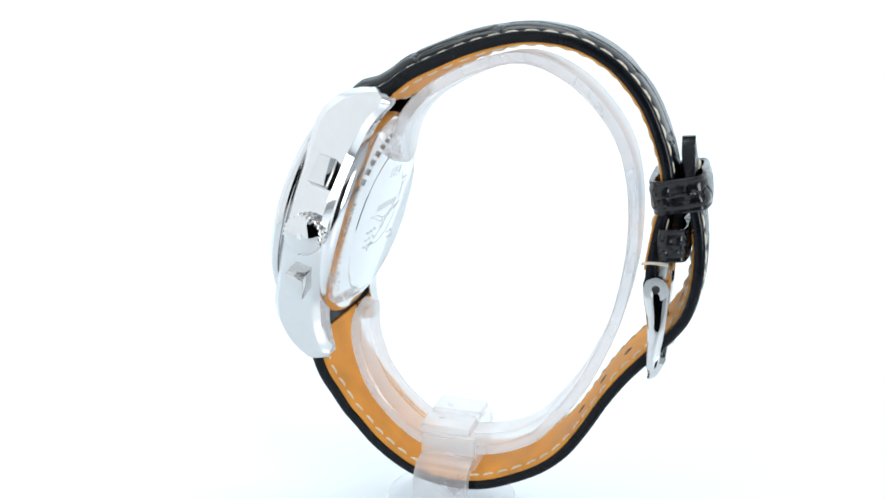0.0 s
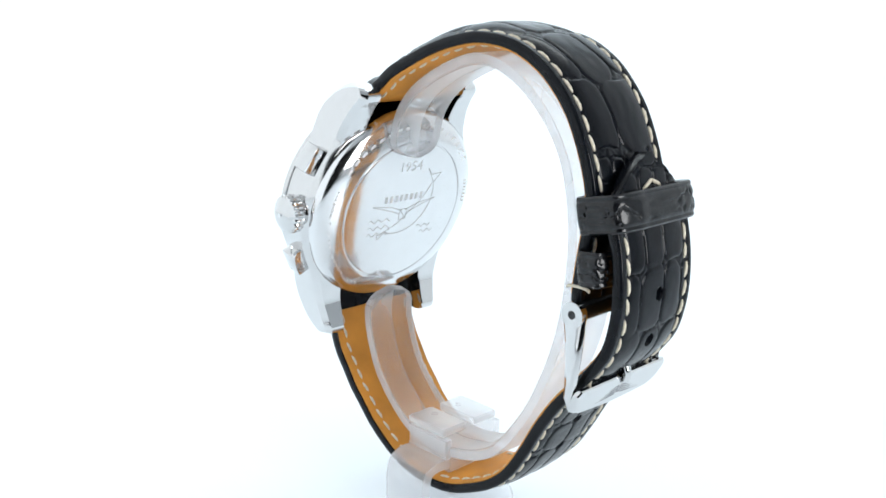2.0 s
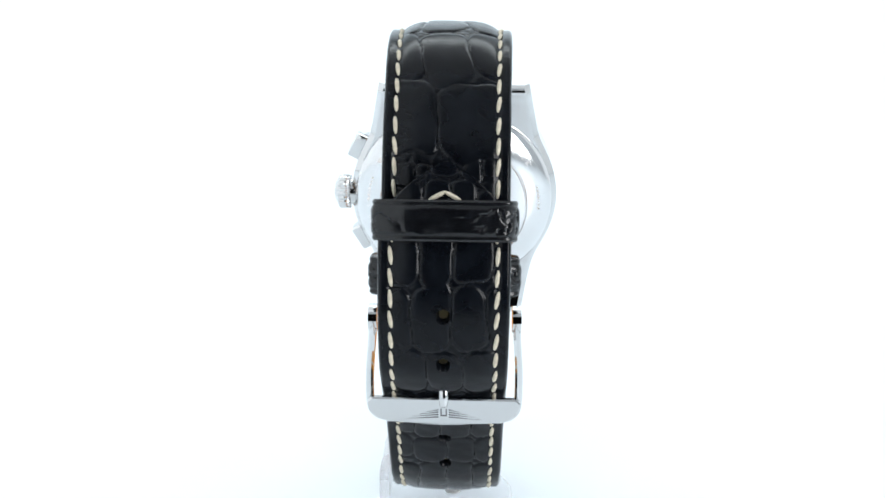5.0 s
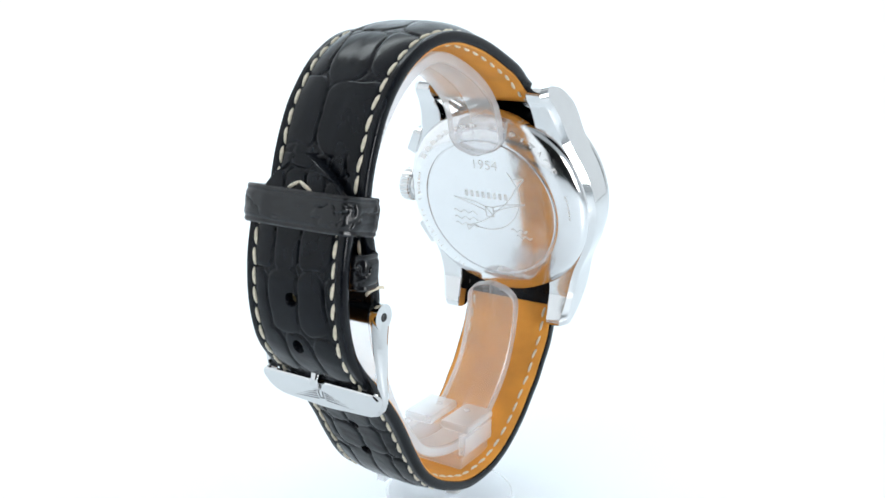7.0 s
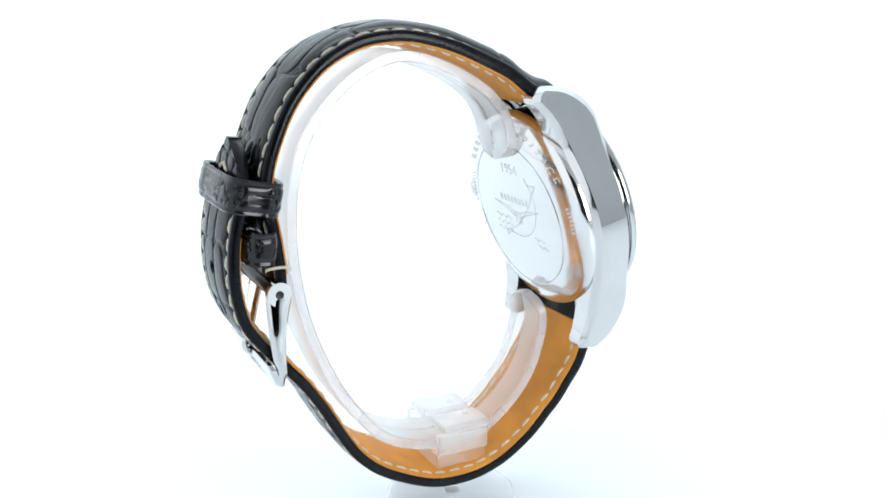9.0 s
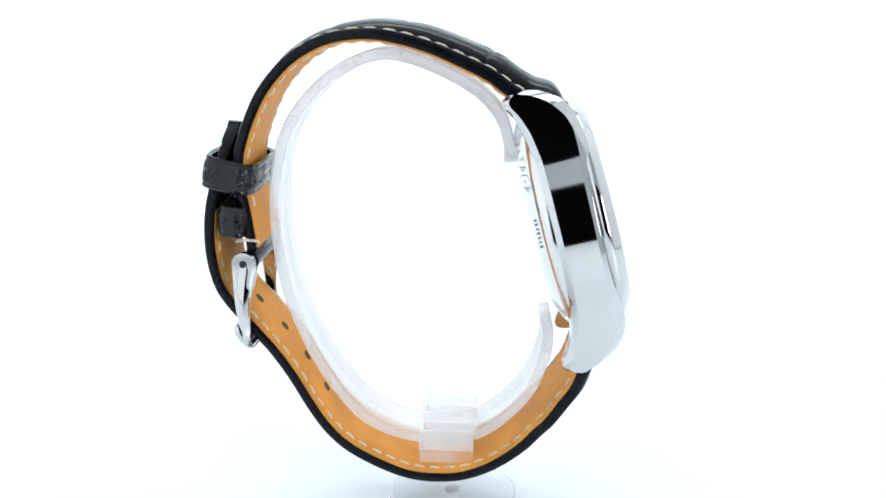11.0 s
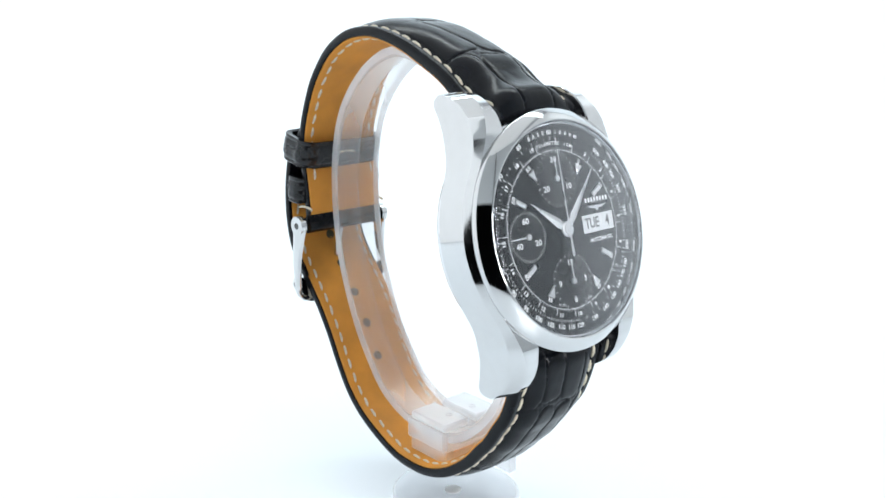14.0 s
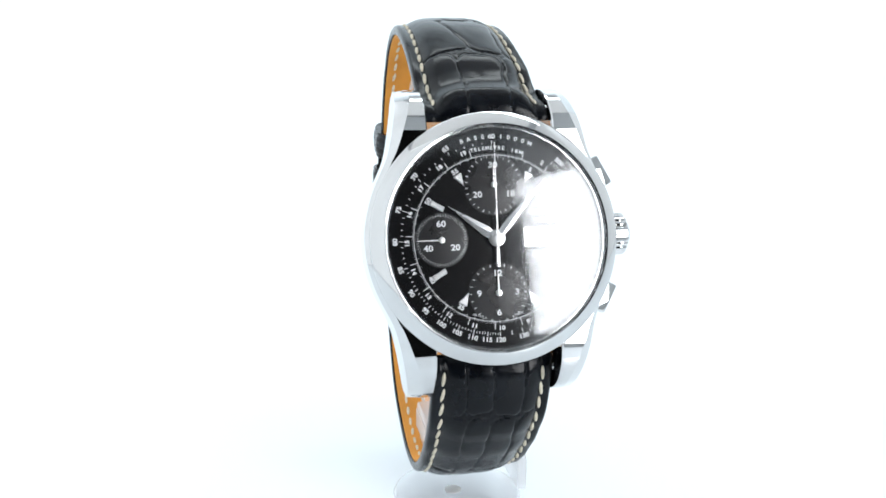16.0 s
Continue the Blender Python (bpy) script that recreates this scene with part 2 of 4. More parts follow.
def build_case():
    bm = lathe([(0, -8.6), (18.8, -8.6), (19.7, -8.0), (19.7, -1.9), (19.2, -1.5), (0, -1.5)])
    for sign in (-1, 1):
        rows = []
        hs = np.linspace(-26.4, 26.0, 525)
        soft_line = lambda tab: np.convolve(np.pad(np.interp(hs, np.array(tab)[:, 0], np.array(tab)[:, 1]), 11, mode="edge"), np.hanning(23) / np.hanning(23).sum(), mode="valid")
        f, b = soft_line(FRONT), soft_line(BACK)
        for h in np.concatenate([np.linspace(-26.15, -20, 40), np.linspace(-19.6, 19.6, 60), np.linspace(20, 25.8, 38)]):
            df, db = np.interp(h, hs, f), np.interp(h, hs, b)
            mid = (df + db) / 2
            df, db = max(df, mid + 1.1), min(db, mid - 1.1)
            xo = lug_half(h)
            xi = 10.6 if abs(h) > 17 else 10.6 - min(4.0, 17 - abs(h))
            c = min(1.1, (df - db) * 0.28)
            g = min(1.0, max(0.0, (abs(h) - 13) / 10))
            cw, cd = c * 0.9 + 1.3 * g, min(c * 0.9 + 0.9 * g, (df - db) * 0.45)      # front bevel, widening over the lugs
            rows.append([(sign * xi, h, db + 0.2), (sign * xi, h, df - 0.2), (sign * (xi + 0.2), h, df), (sign * (xo - cw), h, df), (sign * (xo - c * 0.1), h, df - cd), (sign * xo, h, df - cd - c * 0.12),
                         (sign * xo, h, db + c * 1.05), (sign * (xo - c * 0.12), h, db + c * 0.9), (sign * (xo - c), h, db), (sign * (xi + 0.2), h, db)])
        grid_mesh(bm, rows, close_v=True, caps=True)
    case = part("case", bm, CASE, watch, "polished steel case with swept lugs", HM, crisp=16)
    # spring bars between the lugs
    for h, d in ((21.6, -3.7), (-22.2, -6.7)):
        bm = bmesh.new()
        bmesh.ops.create_cone(bm, segments=20, radius1=0.75, radius2=0.75, depth=21.4, cap_ends=True, matrix=Matrix.Translation((0, h, d)) @ pose(0, 0, 0, 0, 90, 0))
        part("spring_bar", bm, SATIN, case, m=HM)
    part("bezel", lathe([(18.2, -1.2), (20.25, -1.6), (20.3, -0.75), (20.7, -0.7), (20.8, -0.55), (20.8, 0.25), (20.68, 0.42), (18.85, 1.85), (18.62, 1.95), (18.42, 1.88), (18.3, 1.6), (18.2, 0.8)], 180, closed=True), STEEL, watch, "polished steel bezel", HM)
    part("rehaut", lathe([(18.2, 0.05), (18.2, 1.2), (18.02, 1.2), (17.85, 0.05)], 144, closed=True), SATIN, watch, "steel inner ring round the dial", HM)
    dome = lambda r, z: (r, z - r * r / 300.0)            # a shallow dome, 150 mm in radius
    prof = [dome(r, 2.2) for r in np.linspace(0, 17.6, 23)] + [(18.28, 1.15), (18.28, 1.75), (18.1, 1.95)] + [dome(r, 3.1) for r in np.linspace(17.9, 0, 23)]
    cr = part("crystal", lathe(prof, 144), GLASS, watch, "clear domed sapphire crystal", HM)
    cr.visible_shadow = False
    # crown
    bm = bmesh.new()
    rows = []
    for i in range(96):
        a = 2 * math.pi * i / 96
        g = 0.16 if (i % 4) < 2 else -0.06
        rows.append([(x, (r + (g if k else 0)) * math.cos(a), -6 + (r + (g if k else 0)) * math.sin(a)) for x, r, k in
                     ((20.2, 2.6, 0), (21.6, 2.8, 0), (21.7, 3.25, 1), (21.95, 3.5, 1), (23.95, 3.5, 1), (24.2, 3.25, 1), (24.35, 3.0, 0), (24.9, 2.3, 0), (25.2, 1.3, 0), (25.3, 0.0, 0))])
    grid_mesh(bm, rows, close_u=True)
    bmesh.ops.remove_doubles(bm, verts=bm.verts, dist=1e-4)
    crown = part("crown", bm, STEEL, watch, "fluted steel winding crown with raised emblem", HM)
    bm = lathe([(0, 0), (0.5, 0), (0.5, 0.12), (0, 0.12)], 16)
    part("emblem", bm, SATIN, crown, m=HM @ Matrix.Translation((25.22, 0, -6)) @ pose(0, 0, 0, 0, 90, 0))
    for s in (-1, 1):
        # square pushers, leaning with the flank of the case
        a = s * 28.5
        m = HM @ Matrix.Translation((0, 0, -5.5)) @ pose(0, 0, 0, 0, 0, a)
        pu = part("pusher", box(20.2, 23.7, -2.7, 2.7, -1.8, 1.8, 0.4), STEEL, watch, "square polished steel chronograph pusher", m)
        part("stem", box(18.5, 20.6, -1.5, 1.5, -1.0, 1.0, 0.1), SATIN, pu, m=m)
    # back
    back = part("case_back", lathe([(0, -12.35), (14.5, -12.35), (14.68, -12.28), (14.78, -11.98), (15.0, -11.95), (15.12, -12.25), (15.5, -12.2), (18.9, -10.85), (19.7, -10.3), (20.15, -9.75), (20.35, -9.2), (20.3, -8.15), (0, -8.15)], 180), SATIN, watch, "polished steel case back with engraved medallion", HM)
    return case, back


case, back = build_case()

TEXTS = {}


def text_verts(s, size, weight=0.0):
    """Triangles of a word in the built-in font, centred on its middle."""
    key = (s, size, weight)
    if key not in TEXTS:
        cu = bpy.data.curves.new("word", "FONT")
        cu.body, cu.size, cu.align_x, cu.align_y, cu.offset, cu.resolution_u = s, size, "CENTER", "CENTER", weight, 3
        ob = bpy.data.objects.new("word", cu)
        scene.collection.objects.link(ob)
        me = bpy.data.meshes.new_from_object(ob.evaluated_get(bpy.context.evaluated_depsgraph_get()))
        TEXTS[key] = ([tuple(v.co) for v in me.vertices], [tuple(p.vertices) for p in me.polygons])
        bpy.data.objects.remove(ob)
        bpy.data.meshes.remove(me)
        bpy.data.curves.remove(cu)
    return TEXTS[key]


def word(bm, s, size, m, weight=0.0, wide=1.0):
    vs, fs = text_verts(s, size, weight)
    made = [bm.verts.new(m @ Vector((x * wide, y, z))) for x, y, z in vs]
    for f in fs:
        bm.faces.new([made[i] for i in f])


def on_dial(angle, r, turn=None, z=0.03, cx=0.0, cy=0.0):
    """The pose on the dial at a clock angle in degrees and a radius."""
    a = radians(angle)
    return Matrix.Translation((cx + r * math.sin(a), cy + r * math.cos(a), z)) @ pose(0, 0, 0, 0, 0, -angle if turn is None else turn)


def numeral(s, size, m, parent, mat=None, hm=None, weight=0.035, wide=1.1, name="numeral"):
    bm = bmesh.new()
    word(bm, s, size, m, weight, wide)
    return part(name, bm, mat or PRINT, parent, m=hm or HMD, smooth=False)


def ticks(bm, n, r0, r1, w, z, cx=0.0, cy=0.0, skip=lambda i: False, start=0.0):
    for i in range(n):
        if skip(i):
            continue
        m = on_dial(start + 360.0 * i / n, 0, z=z, cx=cx, cy=cy)
        vs = [bm.verts.new(m @ Vector(p)) for p in ((-w / 2, r0, 0), (w / 2, r0, 0), (w / 2, r1, 0), (-w / 2, r1, 0))]
        bm.faces.new(vs)


def ring(bm, r0, r1, z, cx=0.0, cy=0.0, seg=128):
    rows = [[(cx + r * math.cos(2 * math.pi * i / seg), cy + r * math.sin(2 * math.pi * i / seg), z) for r in (r0, r1)] for i in range(seg)]
    grid_mesh(bm, rows, close_u=True)


def build_dial():
    dial = part("dial", lathe([(0, -0.6), (17.7, -0.6), (17.7, 0.0), (0, 0.0)], 128), DIAL, watch, "glossy black chronograph dial with white printing", HMD)
    # outer speed scale
    bm = bmesh.new()
    for v in range(60, 200, 1):
        step = 5 if v >= 120 else 1
        if v % step == 0:
            a = 21600.0 / v
            m = on_dial(a, 0, z=0.03)
            r0, r1 = (15.05, 15.75) if v % 5 == 0 else (15.15, 15.5)
            bm.faces.new([bm.verts.new(m @ Vector(p)) for p in ((-0.05, r0, 0), (0.05, r0, 0), (0.05, r1, 0), (-0.05, r1, 0))])
    for a in np.arange(40, 108, 2.2):
        m = on_dial(a, 0, z=0.03)
        bm.faces.new([bm.verts.new(m @ Vector(p)) for p in ((-0.05, 15.1, 0), (0.05, 15.1, 0), (0.05, 15.6, 0), (-0.05, 15.6, 0))])
    part("speed_scale", bm, PRINT, dial, m=HMD, smooth=False)
    for v in (500, 400, 350, 300, 250, 200, 180, 170, 160, 150, 140, 130, 120, 115, 110, 105, 100, 95, 90, 85, 80, 75, 70, 65, 60):
        a = (21600.0 / v) % 360
        flip = 90 < a < 270
        numeral(str(v), 1.05, on_dial(a, 16.35, -a + 180 if flip else None), dial)
    for s, a0, st in (("BASE", -17.6, 4.2), ("1000M", 5.6, 4.3)):
        bm = bmesh.new()
        for i, ch in enumerate(s):
            word(bm, ch, 0.95, on_dial(a0 + st * i, 16.35), 0.02, 1.1)
        part("lettering", bm, PRINT, dial, m=HMD, smooth=False, kind="stuff")
    # distance scale and seconds track
    bm = bmesh.new()
    ring(bm, 13.32, 13.40, 0.03)
    ticks(bm, 240, 13.40, 13.72, 0.04, 0.03)
    ticks(bm, 60, 13.0, 13.42, 0.07, 0.034, skip=lambda i: i % 5 == 0)
    for n in range(1, 20):
        m = on_dial(18.0 * n + 3.2, 0, z=0.034)
        bm.faces.new([bm.verts.new(m @ Vector(p)) for p in ((-0.06, 13.4, 0), (0.06, 13.4, 0), (0.06, 14.6, 0), (-0.06, 14.6, 0))])
    part("seconds_track", bm, PRINT, dial, m=HMD, smooth=False)
    for n in range(2, 20):
        a = 18.0 * n
        flip = 90 < a < 270
        numeral(str(n), 1.0, on_dial(a - 1.2, 14.45, -(a - 1.2) + 180 if flip else None), dial)
    for s, a0, st, r, size in (("TELEMETRE", -13.4, 2.6, 14.5, 0.82), ("1KM", 13.6, 2.9, 14.45, 0.82)):
        bm = bmesh.new()
        for i, ch in enumerate(s):
            word(bm, ch, size, on_dial(a0 + st * i, r), 0.02, 1.1)
        part("lettering", bm, PRINT, dial, m=HMD, smooth=False, kind="stuff")
    for n, a in ((5, 30), (10, 60), (20, 120), (25, 150), (35, 210), (40, 240), (50, 300), (55, 330)):
        flip = 90 < a < 270
        numeral(str(n), 1.05, on_dial(a, 12.45, -a + 180 if flip else None), dial)
    for a in (196, 164):
        bm = bmesh.new()
        for i in range(5 if a > 180 else 4):
            word(bm, "SWISS"[i] if a > 180 else "MADE "[i], 0.5, on_dial(a + 3.6 - 1.8 * i, 12.75, -(a + 3.6 - 1.8 * i) + 180), 0.0, 1.1)
        part("lettering", bm, PRINT, dial, m=HMD, smooth=False, kind="stuff")
    # applied hour marks
    for a in (30, 150, 210, 330):
        inward = [(-0.75, 0.95), (0.75, 0.95), (0, -1.15)]
        bm = prism(inward, 0.0, 0.35, 0.12)
        part("hour_mark", bm, HAND, dial, "applied silver triangle hour mark", HMD @ on_dial(a, 10.95, z=0.01), smooth=False)
    for a in (60, 120, 240, 300):
        bm = prism([(-0.42, -1.15), (0.42, -1.15), (0.42, 1.15), (-0.42, 1.15)], 0.0, 0.35, 0.12)
        part("hour_mark", bm, HAND, dial, "applied silver baton hour mark", HMD @ on_dial(a, 10.85, z=0.01), smooth=False)
    # small dials
    for cx, cy, r, names, n in ((0, 8.6, 4.9, (("30", 0), ("10", 120), ("20", 240)), 30), (-8.9, 0, 4.3, (("60", 0), ("20", 120), ("40", 240)), 60), (0, -8.8, 4.9, (("12", 0), ("3", 90), ("6", 180), ("9", 270)), 24)):
        sub = part("small_dial", lathe([(0, 0.012), (r, 0.012), (r + 0.06, 0.002)], 72, cx, cy), SUBDIAL, dial, "recessed black small dial", HMD)
        bm = bmesh.new()
        ticks(bm, n, r - 0.58, r - 0.15, 0.1 if n < 50 else 0.06, 0.04, cx, cy)
        part("minute_track", bm, PRINT, dial, m=HMD, smooth=False)
        for s, a in names:
            numeral(s, 1.35, on_dial(a, r - 1.75, 0, cx=cx, cy=cy, z=0.04), dial, wide=1.15)
    # day and date windows
    for x0, x1, s in ((5.0, 9.2, "TUE"), (9.75, 12.5, "4")):
        part("window_frame", prism([(x0 - 0.28, -1.55), (x1 + 0.28, -1.55), (x1 + 0.28, 1.55), (x0 - 0.28, 1.55)], 0.0, 0.06), HAND, dial, m=HMD, smooth=False)
        part("date_disc", prism([(x0, -1.25), (x1, -1.25), (x1, 1.25), (x0, 1.25)], 0.0, 0.075), CARD, dial, "white calendar disc in its window", m=HMD, smooth=False)
        numeral(s, 2.5, Matrix.Translation(((x0 + x1) / 2, 0, 0.09)), dial, BLACK, wide=0.8)
    numeral("AUTOMATIC", 0.95, Matrix.Translation((9.0, -2.9, 0.04)), dial, name="lettering")
    # maker's mark as plain bars and a winged shape
    bm = bmesh.new()
    for i in range(8):
        x = 6.1 + i * 0.78
        bm.faces.new([bm.verts.new((x + dx, 4.0 + dy, 0.04)) for dx, dy in ((0, -0.4), (0.5, -0.4), (0.5, 0.4), (0, 0.4))])
    part("lettering", bm, PRINT, dial, m=HMD, smooth=False, kind="stuff")
    part("wing_mark", prism([(6.4, 2.95), (11.6, 2.95), (10.2, 2.5), (9.4, 2.45), (9.0, 1.95), (8.6, 2.45), (7.8, 2.5)], 0.0, 0.12, 0.04), HAND, dial, m=HMD, smooth=False)

    # hands
    def leaf(length, width, tail, ridge):
        bm = bmesh.new()
        pts = [(0, -tail), (width * 0.55, 0), (width, length * 0.22), (0, length), (-width, length * 0.22), (-width * 0.55, 0)]
        vs = [bm.verts.new((x, y, 0)) for x, y in pts]
        c1, c2 = bm.verts.new((0, 0, ridge)), bm.verts.new((0, length * 0.3, ridge))
        a = vs
        for f in ((a[0], a[1], c1), (a[1], a[2], c2, c1), (a[2], a[3], c2), (a[3], a[4], c2), (a[4], a[5], c1, c2), (a[5], a[0], c1), tuple(a[::-1])):
            bm.faces.new(f)
        return bm
    part("hour_hand", leaf(9.4, 0.85, 0.8, 0.22), HAND, watch, "silver leaf-shaped hour hand", HMD @ on_dial(-55.5, 0, z=0.6), smooth=False)
    part("minute_hand", leaf(13.1, 0.75, 0.8, 0.22), HAND, watch, "silver leaf-shaped minute hand", HMD @ on_dial(42, 0, z=0.85), smooth=False)
    bm = prism([(-0.3, -4.6), (0.3, -4.6), (0.14, 0), (0.06, 15.3), (-0.06, 15.3), (-0.14, 0)], 0, 0.1)
    part("seconds_hand", bm, HAND, watch, "thin silver chronograph seconds hand", HMD @ on_dial(0.5, 0, z=1.15), smooth=False)
    part("hand_cap", lathe([(1.35, 0.55), (1.35, 0.85), (0.95, 0.95), (0.95, 1.2), (0.55, 1.27), (0.55, 1.38), (0, 1.42)], 40), HAND, watch, m=HMD)
    for cx, cy, a, ln in ((0, 8.6, 1, 3.3), (-8.9, 0, 270, 4.0), (0, -8.8, 0, 3.6)):
        h = part("small_hand", prism([(-0.16, -0.3), (0.16, -0.3), (0.08, ln), (-0.08, ln)], 0, 0.08), HAND, watch, "thin silver small-dial hand", HMD @ on_dial(a, 0, z=0.3, cx=cx, cy=cy), smooth=False)
        part("hub", lathe([(0.5, 0.1), (0.5, 0.45), (0.2, 0.5), (0, 0.5)], 20, cx, cy), HAND, h, m=HMD)


build_dial()


def build_engraving():
    """Marks cut into the back; the back is read from behind, so x runs the other way."""
    bmx = HM @ Matrix.Translation((0, 0, -12.37)) @ Matrix.Diagonal((-1, 1, -1, 1))
    bm = bmesh.new()
    word(bm, "1954", 2.9, Matrix.Translation((0, 9.6, 0)), 0.0, 1.05)
    part("year", bm, ENGRAVE, back, "engraved year", bmx, smooth=False)

    def stroke(bm, pts, w=0.22):
        for (x0, y0), (x1, y1) in zip(pts, pts[1:]):
            d = math.hypot(x1 - x0, y1 - y0) or 1
            nx, ny = -(y1 - y0) / d * w / 2, (x1 - x0) / d * w / 2
            bm.faces.new([bm.verts.new(p) for p in ((x0 + nx, y0 + ny, 0), (x1 + nx, y1 + ny, 0), (x1 - nx, y1 - ny, 0), (x0 - nx, y0 - ny, 0))])
    bm = bmesh.new()
    for y in (-1.4, -2.9, -4.3):
        stroke(bm, [(-8.6 + 0.35 * i, y + 0.35 * math.sin(i * 1.1)) for i in range(17)])
    for y, x0 in ((-4.2, 4.6), (-5.6, 5.6)):
        stroke(bm, [(x0 + 0.3 * i, y + 0.35 * math.sin(i * 1.1)) for i in range(13)])
    part("waves", bm, ENGRAVE, back, "engraved waves", bmx, smooth=False)
    bm = bmesh.new()
    # a leaping fish: curved back, belly, tail and head
    cx, cy = -1.0, 3.4
    top = [(cx + 8.2 * math.cos(a), cy + 8.2 * math.sin(a)) for a in np.linspace(0.25, -1.95, 26)]
    low = [(cx + (7.9 - 3.3 * math.sin(k * math.pi) ** 0.8) * math.cos(a), cy + (7.9 - 3.3 * math.sin(k * math.pi) ** 0.8) * math.sin(a)) for k, a in zip(np.linspace(0, 1, 26), np.linspace(0.25, -1.95, 26))]
    stroke(bm, top)
    stroke(bm, low)
    stroke(bm, [top[0], (5.0, 8.6), (6.0, 7.2), (8.6, 7.4), top[0]])
    stroke(bm, [top[-1], (-5.6, -5.6), (-6.0, -4.6), (-4.4, -4.1), low[-1]])
    stroke(bm, [(-3.6 + 0.3 * math.cos(a), -4.5 + 0.3 * math.sin(a)) for a in np.linspace(0, 6.28, 9)], 0.12)
    part("fish", bm, ENGRAVE, back, "engraved leaping fish", bmx, smooth=False)
    bm = bmesh.new()
    for i in range(8):
        x = -5.0 + i * 1.3
        stroke(bm, [(x, 2.3), (x, 3.7)], 0.75)
    for s in (-1, 1):
        stroke(bm, [(0.4 * s, 0.2), (3.5 * s, 1.3), (8.2 * s, 1.9), (3.6 * s, 0.5), (0.8 * s, -0.6)], 0.22)
    stroke(bm, [(-0.9, 0.4), (0.9, 0.4), (0.9, -1.8), (-0.9, -1.8), (-0.9, 0.4), (0.9, -1.8)], 0.22)
    part("wing_mark", bm, ENGRAVE, back, "engraved winged mark", bmx, smooth=False)
    # lettering round the sloping flank
    tilt = math.degrees(math.atan2(1.35, 3.4))

    def rim(a, r=17.3):
        z = -0.86
        return on_dial(a, r, z=-z) @ pose(0, 0, 0, -tilt, 0, 0)
    rimm = HM @ Matrix.Translation((0, 0, -12.41)) @ Matrix.Diagonal((-1, 1, -1, 1))
    flank = Matrix.Diagonal((1, 1, -1, 1))
    for s, a0, st, size in (("ALL STAINLESS STEEL", -150, 4.2, 1.35), ("HERITAGE", 8, 7.06, 2.7)):
        bm = bmesh.new()
        for i, ch in enumerate(s):
            if ch != " ":
                word(bm, ch, size, flank @ rim(a0 + st * i), 0.0, 1.0)
        part("lettering", bm, FROST, back, m=rimm, smooth=False, kind="stuff")
    bm = bmesh.new()
    for i in range(8):
        m = flank @ rim(-56 + 7.06 * i)
        bm.faces.new([bm.verts.new(m @ Vector(p)) for p in ((-0.65, -0.95, 0), (0.65, -0.95, 0), (0.65, 0.95, 0), (-0.65, 0.95, 0))])
    for i in range(7):
        for a0 in (-86, 76):
            m = flank @ rim(a0 + 2.6 * i)
            bm.faces.new([bm.verts.new(m @ Vector(p)) for p in ((-0.22, -0.45, 0), (0.22, -0.45, 0), (0.22, 0.45, 0), (-0.22, 0.45, 0))])
    part("lettering", bm, FROST, back, m=rimm, smooth=False, kind="stuff")


build_engraving()

# ---- strap ----
UPPER = [(-19.2, 74.3), (-13, 75.6), (-8.9, 77.7), (-5.4, 80.2), (-0.4, 82.6), (4.6, 84.7), (9.7, 86.2), (14.8, 87.0), (19.9, 86.7), (24.1, 85.5), (28.3, 83.1), (31.2, 80.4), (33.8, 77.1), (35.6, 73.7), (37.3, 69.4), (38.3, 65.5), (38.4, 61.5), (37.6, 57.5), (37.0, 53.5), (36.6, 50), (36.5, 47)]
LOWER = [(-25.2, 36.0), (-24.2, 30.0), (-22.4, 24.2), (-20.0, 20.4), (-17.8, 17.1), (-15.6, 14.7), (-12.1, 10.9), (-6.7, 7.0), (-1.2, 4.9), (4.4, 4.5), (8.8, 5.1), (13.7, 7.0), (19, 9.9), (23.1, 13.6), (26.5, 18.6), (29.8, 24.4), (33.1, 29.3), (36.2, 33.0), (38.6, 35.8), (40.9, 38.5), (43, 41.9), (44.2, 46.9), (44.4, 51.9), (43.9, 56.5), (42.8, 61.0), (41.8, 65), (41.0, 68.5), (40.7, 71.3)]


def scale_field(rows, U, V, rng):
    """Distance to the nearest hide scale, below zero inside it: rows of (start, end, splits across)."""
    field = np.full(U.shape, 9.0)
    for u0, u1, splits in rows:
        cuts = [(-11.5, -11.5)] + sorted((s if isinstance(s, tuple) else (s, s)) for s in splits) + [(11.5, 11.5)]
        ph = rng.uniform(0, 6)
        for (a0, a1), (b0, b1) in zip(cuts, cuts[1:]):
            lo, hi = u0 + rng.uniform(-0.45, 0.45), u1 + rng.uniform(-0.45, 0.45)
            near = (U[:, 0] > lo - 3) & (U[:, 0] < hi + 3)
            u, v = U[near], V[near]
            u = u + 0.5 * np.sin(ph + v * 0.33)
            k = np.clip((u - lo) / (hi - lo), 0, 1)
            left, right = a0 + (a1 - a0) * k, b0 + (b1 - b0) * k
            half_w, half_h = (right - left) / 2 - 0.13, (hi - lo) / 2 - 0.15
            r = np.minimum(np.minimum(half_w, half_h) * rng.uniform(0.5, 0.75), 2.4)
            qx, qy = np.abs(v - (left + right) / 2) - half_w + r, np.abs(u - (lo + hi) / 2) - half_h + r
            d = np.hypot(np.maximum(qx, 0), np.maximum(qy, 0)) + np.minimum(np.maximum(qx, qy), 0) - r
            field[near] = np.minimum(field[near], d)
    return field


